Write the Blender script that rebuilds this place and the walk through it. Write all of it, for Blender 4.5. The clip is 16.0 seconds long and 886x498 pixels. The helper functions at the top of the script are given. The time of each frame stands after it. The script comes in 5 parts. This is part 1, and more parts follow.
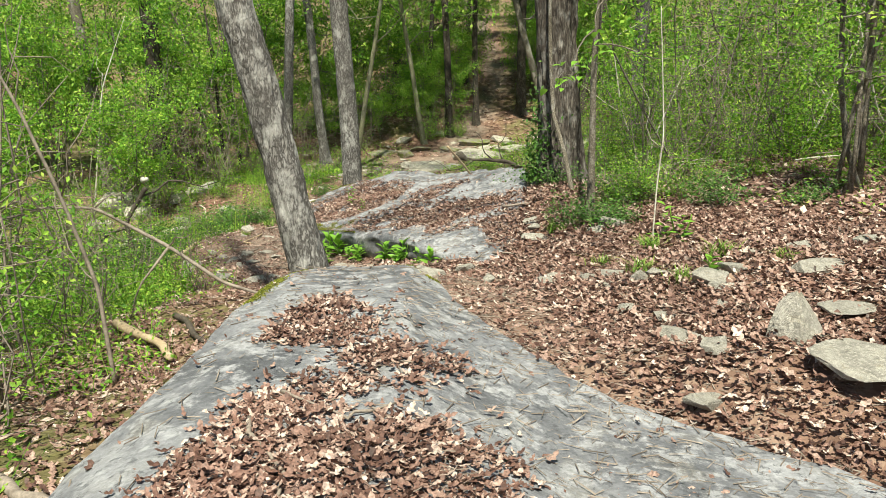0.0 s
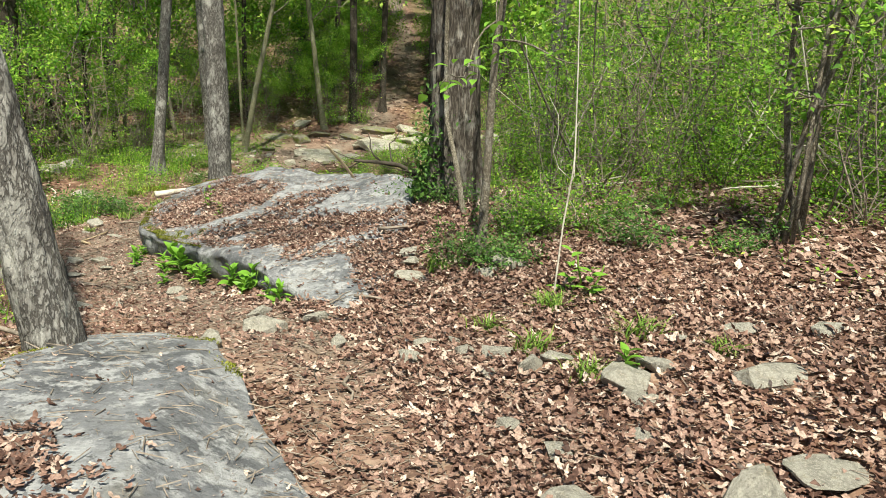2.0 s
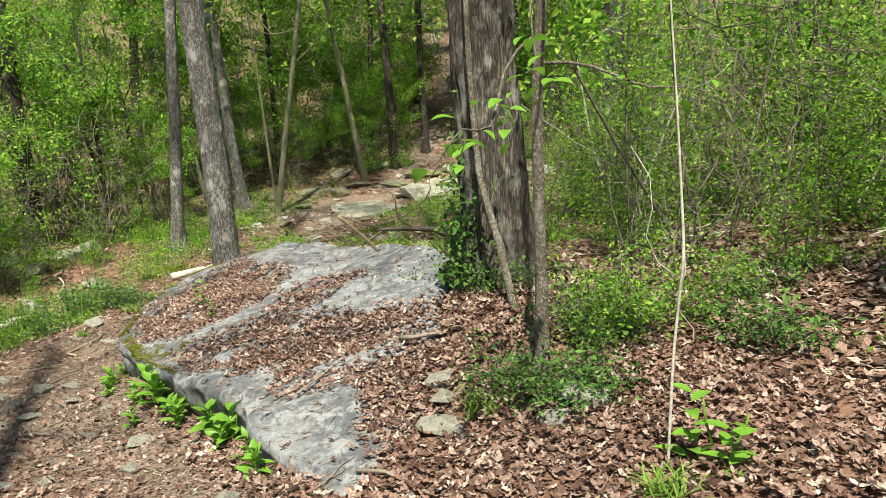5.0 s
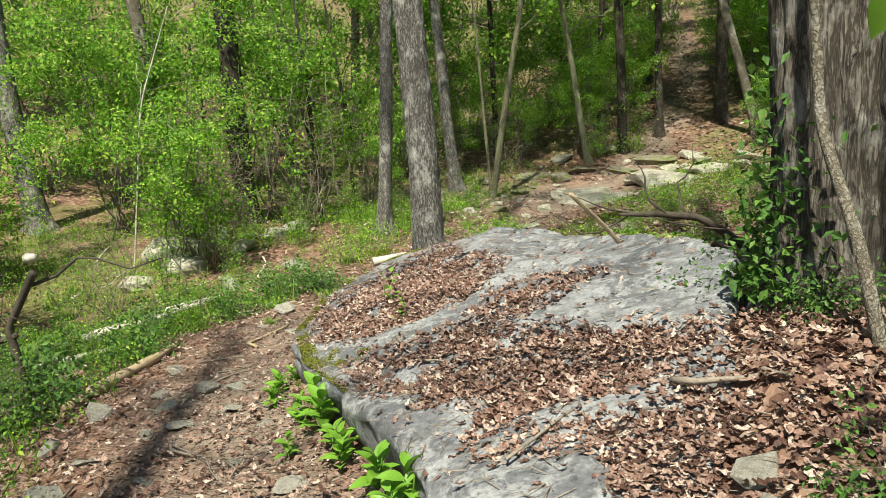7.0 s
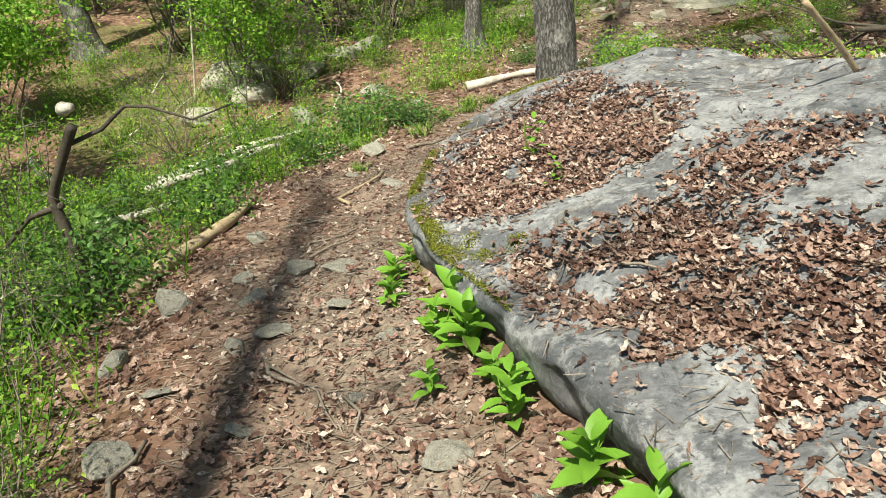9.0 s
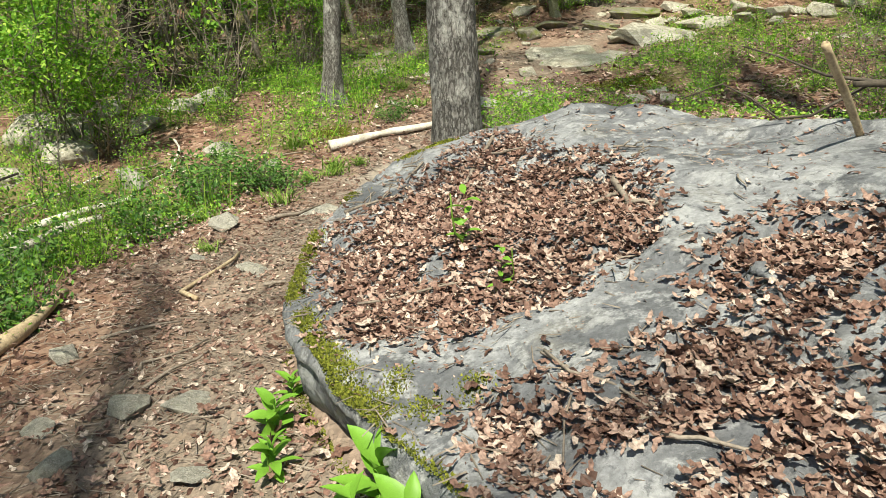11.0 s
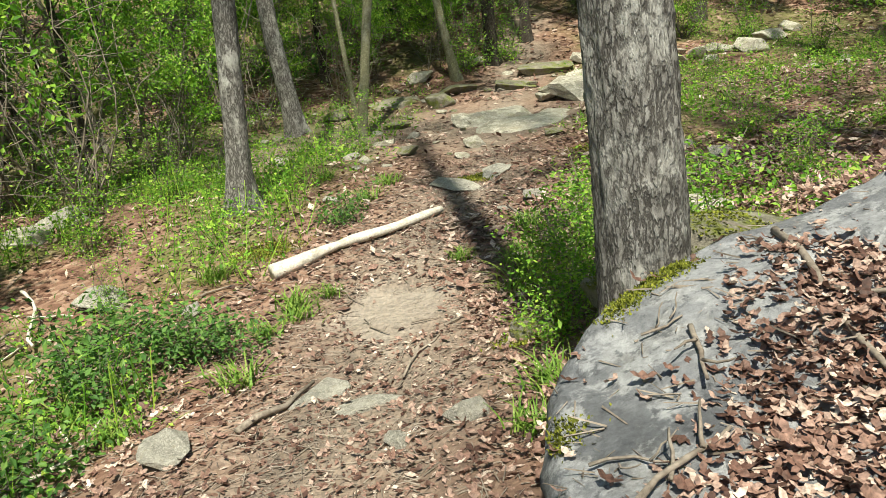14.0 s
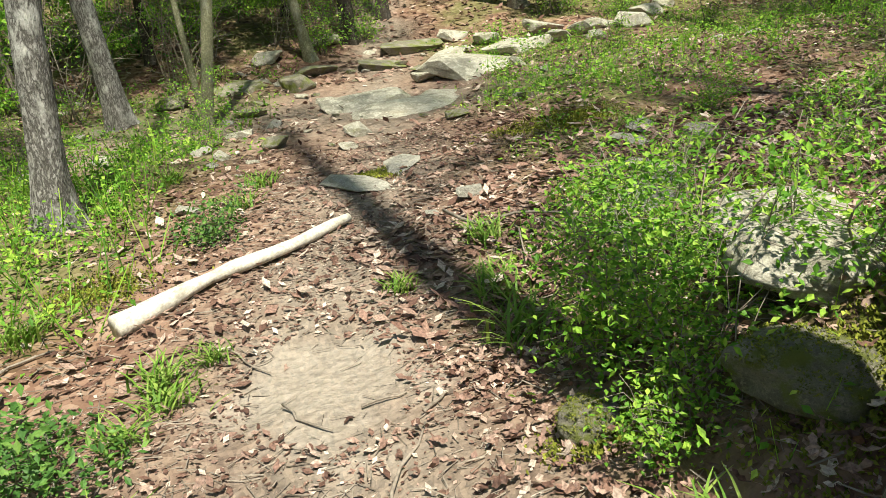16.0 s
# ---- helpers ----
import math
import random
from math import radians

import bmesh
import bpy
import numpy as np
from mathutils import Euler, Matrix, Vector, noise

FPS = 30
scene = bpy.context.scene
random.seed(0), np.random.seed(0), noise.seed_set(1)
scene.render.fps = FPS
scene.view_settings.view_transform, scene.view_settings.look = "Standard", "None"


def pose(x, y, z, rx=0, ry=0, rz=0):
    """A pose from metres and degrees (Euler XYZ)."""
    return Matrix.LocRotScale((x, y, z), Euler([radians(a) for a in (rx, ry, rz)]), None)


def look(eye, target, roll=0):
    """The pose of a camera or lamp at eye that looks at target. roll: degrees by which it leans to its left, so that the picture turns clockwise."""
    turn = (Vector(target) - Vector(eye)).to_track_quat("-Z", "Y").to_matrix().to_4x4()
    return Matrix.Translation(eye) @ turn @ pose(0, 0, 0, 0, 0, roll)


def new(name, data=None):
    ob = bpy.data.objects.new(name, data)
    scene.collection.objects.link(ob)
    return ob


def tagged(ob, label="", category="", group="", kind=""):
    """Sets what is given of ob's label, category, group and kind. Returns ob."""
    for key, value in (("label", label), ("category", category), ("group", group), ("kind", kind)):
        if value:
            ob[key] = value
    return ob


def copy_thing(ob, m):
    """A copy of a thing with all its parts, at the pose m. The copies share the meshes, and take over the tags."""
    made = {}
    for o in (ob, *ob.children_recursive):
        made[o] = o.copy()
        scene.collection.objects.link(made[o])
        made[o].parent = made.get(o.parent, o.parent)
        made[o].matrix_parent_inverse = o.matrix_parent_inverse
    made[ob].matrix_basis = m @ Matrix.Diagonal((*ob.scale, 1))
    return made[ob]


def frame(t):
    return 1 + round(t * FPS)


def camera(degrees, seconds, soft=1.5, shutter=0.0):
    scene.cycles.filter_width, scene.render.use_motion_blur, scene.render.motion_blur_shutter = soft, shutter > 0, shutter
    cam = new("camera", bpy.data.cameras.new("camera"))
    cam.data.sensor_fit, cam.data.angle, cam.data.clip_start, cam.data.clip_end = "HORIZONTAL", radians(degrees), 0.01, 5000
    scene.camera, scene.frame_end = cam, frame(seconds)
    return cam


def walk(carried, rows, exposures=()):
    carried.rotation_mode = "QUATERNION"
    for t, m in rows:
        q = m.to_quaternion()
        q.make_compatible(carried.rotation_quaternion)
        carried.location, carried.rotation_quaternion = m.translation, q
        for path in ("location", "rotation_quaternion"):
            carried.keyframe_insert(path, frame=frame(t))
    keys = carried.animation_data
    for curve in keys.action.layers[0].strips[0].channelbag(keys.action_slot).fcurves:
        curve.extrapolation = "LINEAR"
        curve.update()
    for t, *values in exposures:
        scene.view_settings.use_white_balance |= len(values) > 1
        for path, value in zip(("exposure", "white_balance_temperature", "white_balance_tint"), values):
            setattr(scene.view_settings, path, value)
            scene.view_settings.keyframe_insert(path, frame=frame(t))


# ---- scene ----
cam = camera(57.3, 16.0, 0.6)
PATH = [
    (0, (-0.044, 0.147, 1.61), (-0.027, 2.1, 1.176), 0.3),
    (0.5, (0.086, 0.488, 1.634), (-0.025, 2.425, 1.146), 2.7),
    (1, (0.141, 0.887, 1.64), (0.071, 2.821, 1.138), 3.9),
    (1.5, (0.289, 1.333, 1.659), (0.334, 3.279, 1.203), 3.8),
    (2, (0.398, 1.741, 1.712), (0.631, 3.671, 1.242), 4.5),
    (2.5, (0.456, 2.187, 1.784), (0.815, 4.11, 1.371), 2.8),
    (3, (0.563, 2.456, 1.796), (0.895, 4.374, 1.339), 2.1),
    (3.5, (0.704, 2.72, 1.861), (0.919, 4.646, 1.369), 0.4),
    (3.7, (0.709, 2.828, 1.879), (0.86, 4.766, 1.409), -0.5),
    (5.8, (0.791, 4.475, 1.59), (0.786, 6.435, 1.191), -2.7),
    (6, (0.762, 4.665, 1.542), (0.674, 6.623, 1.143), -2.8),
    (6.5, (0.669, 5.102, 1.447), (0.372, 7.037, 1.036), -1.9),
    (7, (0.484, 5.512, 1.368), (0.04, 7.42, 0.963), -2.0),
    (7.5, (0.282, 5.927, 1.277), (-0.246, 7.782, 0.746), -2.0),
    (7.8, (0.096, 6.124, 1.25), (-0.539, 7.9, 0.582), -2.0),
    (8, (0.002, 6.27, 1.243), (-0.665, 8.005, 0.505), -2.7),
    (8.2, (-0.084, 6.403, 1.262), (-0.738, 8.133, 0.502), -4.4),
    (10.3, (-0.709, 7.458, 1.116), (-1.088, 9.197, 0.203), -0.4),
    (10.5, (-0.761, 7.612, 1.059), (-1.103, 9.373, 0.174), -0.1),
    (11, (-0.948, 7.94, 0.993), (-1.143, 9.792, 0.265), -1.1),
    (11.5, (-1.172, 8.256, 0.974), (-1.205, 10.208, 0.542), -2.8),
    (12, (-1.37, 8.659, 0.899), (-1.353, 10.61, 0.46), -4.6),
    (12.5, (-1.624, 9.103, 0.809), (-1.567, 11.054, 0.369), -5.7),
    (13, (-1.862, 9.56, 0.752), (-1.763, 11.498, 0.269), -7.0),
    (13.5, (-2.102, 10.002, 0.704), (-1.971, 11.924, 0.167), -5.4),
    (14, (-2.279, 10.4, 0.637), (-2.089, 12.308, 0.068), -5.3),
    (14.5, (-2.414, 10.872, 0.563), (-2.18, 12.765, -0.04), -5.2),
    (15, (-2.539, 11.283, 0.51), (-2.248, 13.16, -0.117), -5.0),
    (15.5, (-2.556, 11.698, 0.419), (-2.174, 13.571, -0.168), -3.6),
    (16, (-2.558, 12.122, 0.363), (-1.969, 13.93, -0.257), -4.7),
]
walk(cam, [(t, look(eye, target, roll)) for t, eye, target, roll in PATH], exposures=((0.0, 0.93, 6950, 1), (3.5, 0.86, 7000, 1), (8.0, 0.84, 7000, 1), (12.0, 0.94, 6950, 1), (14.5, 0.96, 6900, 1), (16.0, 1.1, 6900, 1)))

# ---------------------------------------------------------------- daylight
SUN_AZ, SUN_EL = 184.0, 61.0   # degrees clockwise from +y, and above the horizon
world = bpy.data.worlds.new("sky")
scene.world = world
world.use_nodes = True
wn = world.node_tree
sky = wn.nodes.new("ShaderNodeTexSky")
sky.sky_type = "NISHITA"
sky.sun_disc = False
sky.sun_elevation, sky.sun_rotation = radians(SUN_EL), radians(SUN_AZ)
wn.links.new(sky.outputs[0], wn.nodes["Background"].inputs[0])
wn.nodes["Background"].inputs[1].default_value = 0.066
sun_data = bpy.data.lights.new("sun", "SUN")
sun_data.energy, sun_data.angle, sun_data.color = 4.9, radians(1.2), (1.0, 0.95, 0.86)
sun = new("sun", sun_data)
a, e = radians(SUN_AZ), radians(SUN_EL)
sun.matrix_world = look((math.sin(a) * math.cos(e) * 60, math.cos(a) * math.cos(e) * 60, math.sin(e) * 60), (0, 0, 0))

rng = np.random.default_rng(7)
# ---------------------------------------------------------------- terrain
def vnoise(x, y, z=0.0, seed=0):
    """Smooth value noise in [-1, 1] for arrays."""
    x, y, z = np.broadcast_arrays(np.asarray(x, float), np.asarray(y, float), np.asarray(z, float))
    xi, yi, zi = np.floor(x), np.floor(y), np.floor(z)
    xf, yf, zf = x - xi, y - yi, z - zi
    u, v, w = (f * f * (3 - 2 * f) for f in (xf, yf, zf))
    xi, yi, zi = (a.astype(np.int64) for a in (xi, yi, zi))

    def h(i, j, k):
        n = (i * 374761393 + j * 668265263 + k * 1274126177 + seed * 974711) & 0x7FFFFFFF
        n = ((n ^ (n >> 13)) * 1103515245 + 12345) & 0x7FFFFFFF
        n = (n ^ (n >> 16)) * 69069 & 0x7FFFFFFF
        return (n % 65536) / 32767.5 - 1

    def mix(a, b, t):
        return a + (b - a) * t
    lo = mix(mix(h(xi, yi, zi), h(xi + 1, yi, zi), u), mix(h(xi, yi + 1, zi), h(xi + 1, yi + 1, zi), u), v)
    hi = mix(mix(h(xi, yi, zi + 1), h(xi + 1, yi, zi + 1), u), mix(h(xi, yi + 1, zi + 1), h(xi + 1, yi + 1, zi + 1), u), v)
    return mix(lo, hi, w)


def fbm(x, y, z=0.0, octaves=3, seed=0):
    total, amp = 0, 1.0
    for o in range(octaves):
        total = total + amp * vnoise(x * 2 ** o, y * 2 ** o, np.asarray(z) * 2 ** o, seed + o)
        amp *= 0.5
    return total


def soft(d, w=0.25):
    """A ramp that starts gently at zero."""
    return w * np.logaddexp(0, np.clip(d / w, -60, 400))


TRAIL_Y = (-60, 0, 3, 5.9, 7.4, 8.9, 10.2, 12.7, 14, 15.1, 16.7, 18, 21, 24, 30, 40, 70, 400)
TRAIL_X = (0.9, 0.9, 0.9, 0.5, -0.2, -1.2, -2.1, -2.7, -2.3, -2.2, -1.6, -1.1, -0.3, 0.6, 2.2, 2.0, 2.0, 2.0)
TRAIL_Z = (-0.5, 0.15, 0.18, 0.03, -0.25, -0.6, -0.78, -1.03, -1.12, -1.13, -1.0, -0.85, -0.9, -0.6, 1.0, 3.6, 9.0, 14.0)
SIDE_Y = (0, 6, 7.5, 9, 10.5, 12, 14, 17, 25)
SIDE_R = (0.24, 0.24, 0.3, 0.38, 0.4, 0.34, 0.25, 0.18, 0.12)
SIDE_L = (0.16, 0.2, 0.24, 0.26, 0.28, 0.26, 0.2, 0.1, 0.03)


def along(y, table, w=0.5):
    return sum(np.interp(y + k * w, TRAIL_Y, table) for k in (-1, -0.5, 0, 0.5, 1)) / 5


def ground(x, y):
    """The ground's height at x, y."""
    x, y = np.asarray(x, float), np.asarray(y, float)
    d = x - along(y, TRAIL_X)
    r, l = np.interp(y, SIDE_Y, SIDE_R), np.interp(y, SIDE_Y, SIDE_L)
    z = along(y, TRAIL_Z)
    z = z + r * (soft(d - 0.2) - 0.7 * soft(d - 2.4, 0.6) - 0.22 * r / 0.24 * soft(d - 25, 4))
    z = z - l * (soft(-d - 0.9) - soft(-d - 5.0, 0.8)) + 0.2 * soft(-d - 12, 2) - 0.16 * soft(-d - 40, 4)
    z = z + 0.24 * np.exp(-((x - 1.15) / 0.8) ** 2 - ((y - 8.6) / 1.1) ** 2)
    z = z + 0.09 * np.exp(-((x - 1.3) / 0.7) ** 2 - ((y - 3.8) / 0.8) ** 2) + 0.06 * np.exp(-((x - 2.4) / 0.8) ** 2 - ((y - 5.2) / 0.8) ** 2)
    z = z - 0.18 * np.exp(-((x + 2.5) / 1.1) ** 2 - ((y - 5.6) / 1.4) ** 2)
    bank = np.clip((x + 1.6) / 0.65, 0, 1)
    z = z + 0.34 * bank * bank * (3 - 2 * bank) * np.exp(-((y - 13.6) / 1.3) ** 2 - ((x + 0.4) / 1.7) ** 2)
    near = np.exp(-((x + 1) ** 2 + (y - 9) ** 2) / 900)
    z = z + (0.035 * fbm(x * 1.1, y * 1.1, 0, 3, 5) + 0.02 * vnoise(x * 5, y * 5, 0, 9)) * near
    return z + 0.5 * vnoise(x * 0.08, y * 0.08, 0, 3) * np.clip((np.hypot(x + 1, y - 9) - 14) / 20, 0, 1)


# ---------------------------------------------------------------- the two big rocks
def rock_a_top(x, y):
    x, y = np.asarray(x, float), np.asarray(y, float)
    base = np.interp(y, (-1.3, 0, 2, 4, 5, 5.5, 6.0), (0.2, 0.33, 0.47, 0.46, 0.39, 0.29, 0.15))
    right = np.maximum(0, x + 0.2)
    left = np.maximum(0, -x - 0.7)
    z = base - 0.37 * (1 - np.exp(-right / 0.65)) - 0.55 * left ** 2
    return z + 0.016 * fbm(x * 2.2, y * 1.4, 0, 3, 21) + 0.016 * np.abs(vnoise(x * 1.7 + y, y * 3.5 - x, 0, 4)) + 0.006 * fbm(x * 8, y * 8, 0, 2, 25)


DRIFTS_B = (((-1.73, 10.95), (-1.87, 11.46), (-1.6, 11.8), (-1.11, 12.43), (-1.03, 12.18), (-0.87, 11.76), (-0.68, 11.63), (-0.49, 11.34), (-0.52, 10.77), (-0.68, 10.52), (-1.2, 10.28), (-1.55, 10.5)),
            ((-1.06, 9.89), (-0.64, 9.9), (-0.36, 10.04), (-0.13, 9.64), (0.46, 9.31), (0.71, 9.2), (0.95, 9.09), (0.95, 8.88), (0.6, 8.75), (0.3, 8.74), (-0.05, 8.55), (-0.15, 8.95), (-0.67, 9.29), (-0.95, 9.55)),
            ((0.4, 8.45), (0.7, 8.55), (1.05, 8.7), (0.95, 7.4), (0.62, 7.3), (0.5, 8.0)), ((0.0, 8.35), (0.28, 8.5), (0.3, 8.35)),
            ((-0.38, 10.18), (-0.32, 10.47), (-0.09, 10.61), (0.3, 10.35), (0.11, 10.02), (-0.07, 9.87)))
DRIFTS_A = (((-0.74, 3.54), (-0.57, 4.17), (-0.34, 3.8), (-0.37, 3.5), (-0.61, 3.46)), ((-0.5, 3.1), (-0.33, 3.36), (0.05, 3.5), (-0.19, 3.0), (-0.56, 2.91)), ((-0.72, 2.81), (-0.56, 2.95), (-0.35, 2.55), (-0.03, 2.77), (0.2, 2.63), (0.1, 2.2), (-0.2, 1.7), (-0.8, 1.6), (-0.75, 2.2)))


def drift_depth(x, y, polys):
    """How far inside the leaf-filled hollows a point lies, up to 0.25 m."""
    jx, jy = x + 0.13 * fbm(x * 4, y * 4, 0, 3, 3), y + 0.13 * fbm(x * 4, y * 4, 0, 3, 5)
    depth = np.zeros(np.shape(x))
    for p in polys:
        depth = np.maximum(depth, np.where(inside(jx, jy, p), np.minimum(edge_distance(jx, jy, p), 0.25) + 0.01, 0))
    return depth


def rock_b_top(x, y):
    x, y = np.asarray(x, float), np.asarray(y, float)
    q = y - 10
    z = 0.093 + 0.309 * x + 0.0915 * q + 0.0026 * x * x + 0.01 * x * q - 0.0041 * q * q
    z = z - 0.22 * np.clip((0.5 * x + q - 0.5) / 1.3, 0, 1) * np.clip((x + 0.7) / 0.7, 0, 1)
    s = (0.55 * x + 0.83 * q) * 1.3 + 0.35 * vnoise(x * 1.3, y * 1.3, 0, 8)
    step = (s - np.floor(s))
    z = z + 0.03 * (1 - step) * np.clip(step * 14, 0, 1) + 0.02 * fbm(x * 1.9, y * 1.9, 0, 3, 31) + 0.006 * fbm(x * 9, y * 9, 0, 2, 35)
    crack = np.abs(vnoise(x * 1.1 + 0.3 * y, y * 0.9, 0, 44))
    return z - 0.045 * np.clip(drift_depth(x, y, DRIFTS_B) / 0.05, 0, 1) - 0.018 * np.clip(1 - crack / 0.03, 0, 1)


ROCK_A = ((-1.3, 0.5), (-1.27, 2.5), (-1.12, 3.5), (-1.1, 4.3), (-0.98, 5.1), (-0.84, 5.55), (-0.58, 5.78), (-0.3, 5.6), (-0.1, 5.25), (0.05, 4.86), (0.19, 4.5), (0.4, 4.02), (0.72, 3.62), (1.05, 3.35), (1.55, 2.95), (2.1, 2.2), (1.9, 0.4), (1.0, -1.3), (-0.6, -1.3))
ROCK_B = ((0.4, 7.15), (-0.05, 7.85), (-0.32, 8.4), (-0.56, 8.8), (-0.82, 9.15), (-1.1, 9.55), (-1.25, 9.75), (-1.55, 10.15), (-1.93, 10.9), (-2.0, 11.5), (-1.9, 12.15), (-1.62, 12.5), (-1.1, 12.65), (-0.5, 12.6), (0.15, 12.1), (0.75, 11.2), (1.02, 10.2), (1.02, 9.5), (0.95, 9.2), (0.85, 8.4), (0.7, 7.6))


def floor_z(x, y):
    """The ground, pressed down where it meets the big rocks."""
    z = ground(x, y)
    for poly, top in ((ROCK_A, rock_a_top), (ROCK_B, rock_b_top)):
        d = edge_distance(x, y, poly) * np.where(inside(x, y, poly), 1, -1)
        z = np.where(d > -0.5, np.minimum(z, top(x, y) - 0.03 - 0.5 * d), z)
    return z


def surface(x, y):
    """The height of ground or rock at x, y."""
    z = floor_z(x, y)
    for poly, top in ((ROCK_A, rock_a_top), (ROCK_B, rock_b_top)):
        z = np.where(inside(x, y, poly), np.maximum(z, top(x, y)), z)
    return z

# ---------------------------------------------------------------- materials
def node(nt, kind, **inputs):
    n = nt.nodes.new(kind)
    for key, value in inputs.items():
        socket = n.inputs[key.replace("_", " ")]
        if isinstance(value, bpy.types.NodeSocket):
            nt.links.new(value, socket)
        else:
            socket.default_value = value
    return n


def ramp(nt, fac, stops):
    n = nt.nodes.new("ShaderNodeValToRGB")
    nt.links.new(fac, n.inputs[0])
    els = n.color_ramp.elements
    while len(els) < len(stops):
        els.new(0.5)
    for el, (pos, col) in zip(els, stops):
        el.position, el.color = pos, (*col, 1) if len(col) == 3 else col
    return n.outputs[0]


def mixed(nt, fac, a, b, blend="MIX"):
    n = nt.nodes.new("ShaderNodeMix")
    n.data_type, n.blend_type = "RGBA", blend
    for socket, value in ((n.inputs[0], fac), (n.inputs[6], a), (n.inputs[7], b)):
        if isinstance(value, bpy.types.NodeSocket):
            nt.links.new(value, socket)
        else:
            socket.default_value = value if not isinstance(value, tuple) or len(value) == 4 else (*value, 1)
    return n.outputs[2]


def stretched(nt, scale):
    coords = nt.nodes.new("ShaderNodeTexCoord")
    return node(nt, "ShaderNodeMapping", Vector=coords.outputs["Object"], Scale=scale).outputs[0]


def noisy(nt, vector, scale, detail=4.0, rough=0.55):
    return node(nt, "ShaderNodeTexNoise", Vector=vector, Scale=scale, Detail=detail, Roughness=rough).outputs[0]


def bumped(nt, bsdf, height, strength, distance):
    b = node(nt, "ShaderNodeBump", Height=height, Strength=strength, Distance=distance)
    nt.links.new(b.outputs[0], bsdf.inputs["Normal"])


def material(name, roughness=0.85, specular=0.3):
    m = bpy.data.materials.new(name)
    m.use_nodes = True
    bsdf = m.node_tree.nodes["Principled BSDF"]
    bsdf.inputs["Roughness"].default_value = roughness
    bsdf.inputs["Specular IOR Level"].default_value = specular
    return m, m.node_tree, bsdf


def ground_material():
    m, nt, bsdf = material("forest_floor", 0.95, 0.1)
    v = stretched(nt, (1, 1, 1))
    cells = node(nt, "ShaderNodeTexVoronoi", Vector=v, Scale=17.0, Randomness=1.0)
    cell = node(nt, "ShaderNodeSeparateColor", Color=cells.outputs["Color"]).outputs[0]
    litter = ramp(nt, cell, ((0.0, (0.1, 0.05, 0.037)), (0.4, (0.18, 0.1, 0.073)), (0.75, (0.27, 0.165, 0.122)), (1.0, (0.36, 0.255, 0.195))))
    litter = mixed(nt, ramp(nt, noisy(nt, v, 0.9), ((0.35, (0, 0, 0)), (0.7, (0.7, 0.7, 0.7)))), litter, (0.15, 0.095, 0.068))
    dirt = ramp(nt, noisy(nt, v, 6.0, 8.0, 0.7), ((0.25, (0.1, 0.083, 0.07)), (0.55, (0.2, 0.171, 0.146)), (0.8, (0.36, 0.316, 0.27))))
    chips = node(nt, "ShaderNodeTexVoronoi", Vector=stretched(nt, (1, 0.35, 1)), Scale=70.0).outputs["Color"]
    dirt = mixed(nt, 0.35, dirt, ramp(nt, node(nt, "ShaderNodeSeparateColor", Color=chips).outputs[1], ((0, (0.09, 0.06, 0.045)), (1, (0.42, 0.3, 0.22)))))
    # paler dirt colour that paints the sunlit patch on the trail
    sun_patch = ramp(nt, noisy(nt, v, 30.0, 4.0), ((0.3, (0.3, 0.262, 0.222)), (0.7, (0.5, 0.45, 0.392))))
    green = ramp(nt, noisy(nt, v, 14.0, 6.0, 0.7), ((0.3, (0.05, 0.07, 0.02)), (0.6, (0.11, 0.15, 0.04)), (0.8, (0.2, 0.2, 0.08))))
    at = {k: node(nt, "ShaderNodeAttribute") for k in ("dirt", "green", "sun_patch")}
    for k, n in at.items():
        n.attribute_name = k
    col = mixed(nt, at["dirt"].outputs["Fac"], litter, dirt)
    col = mixed(nt, at["green"].outputs["Fac"], col, green)
    col = mixed(nt, at["sun_patch"].outputs["Fac"], col, sun_patch)
    nt.links.new(col, bsdf.inputs["Base Color"])
    bumped(nt, bsdf, mixed(nt, 0.5, cells.outputs["Distance"], noisy(nt, v, 40.0, 6.0)), 0.9, 0.03)
    return m


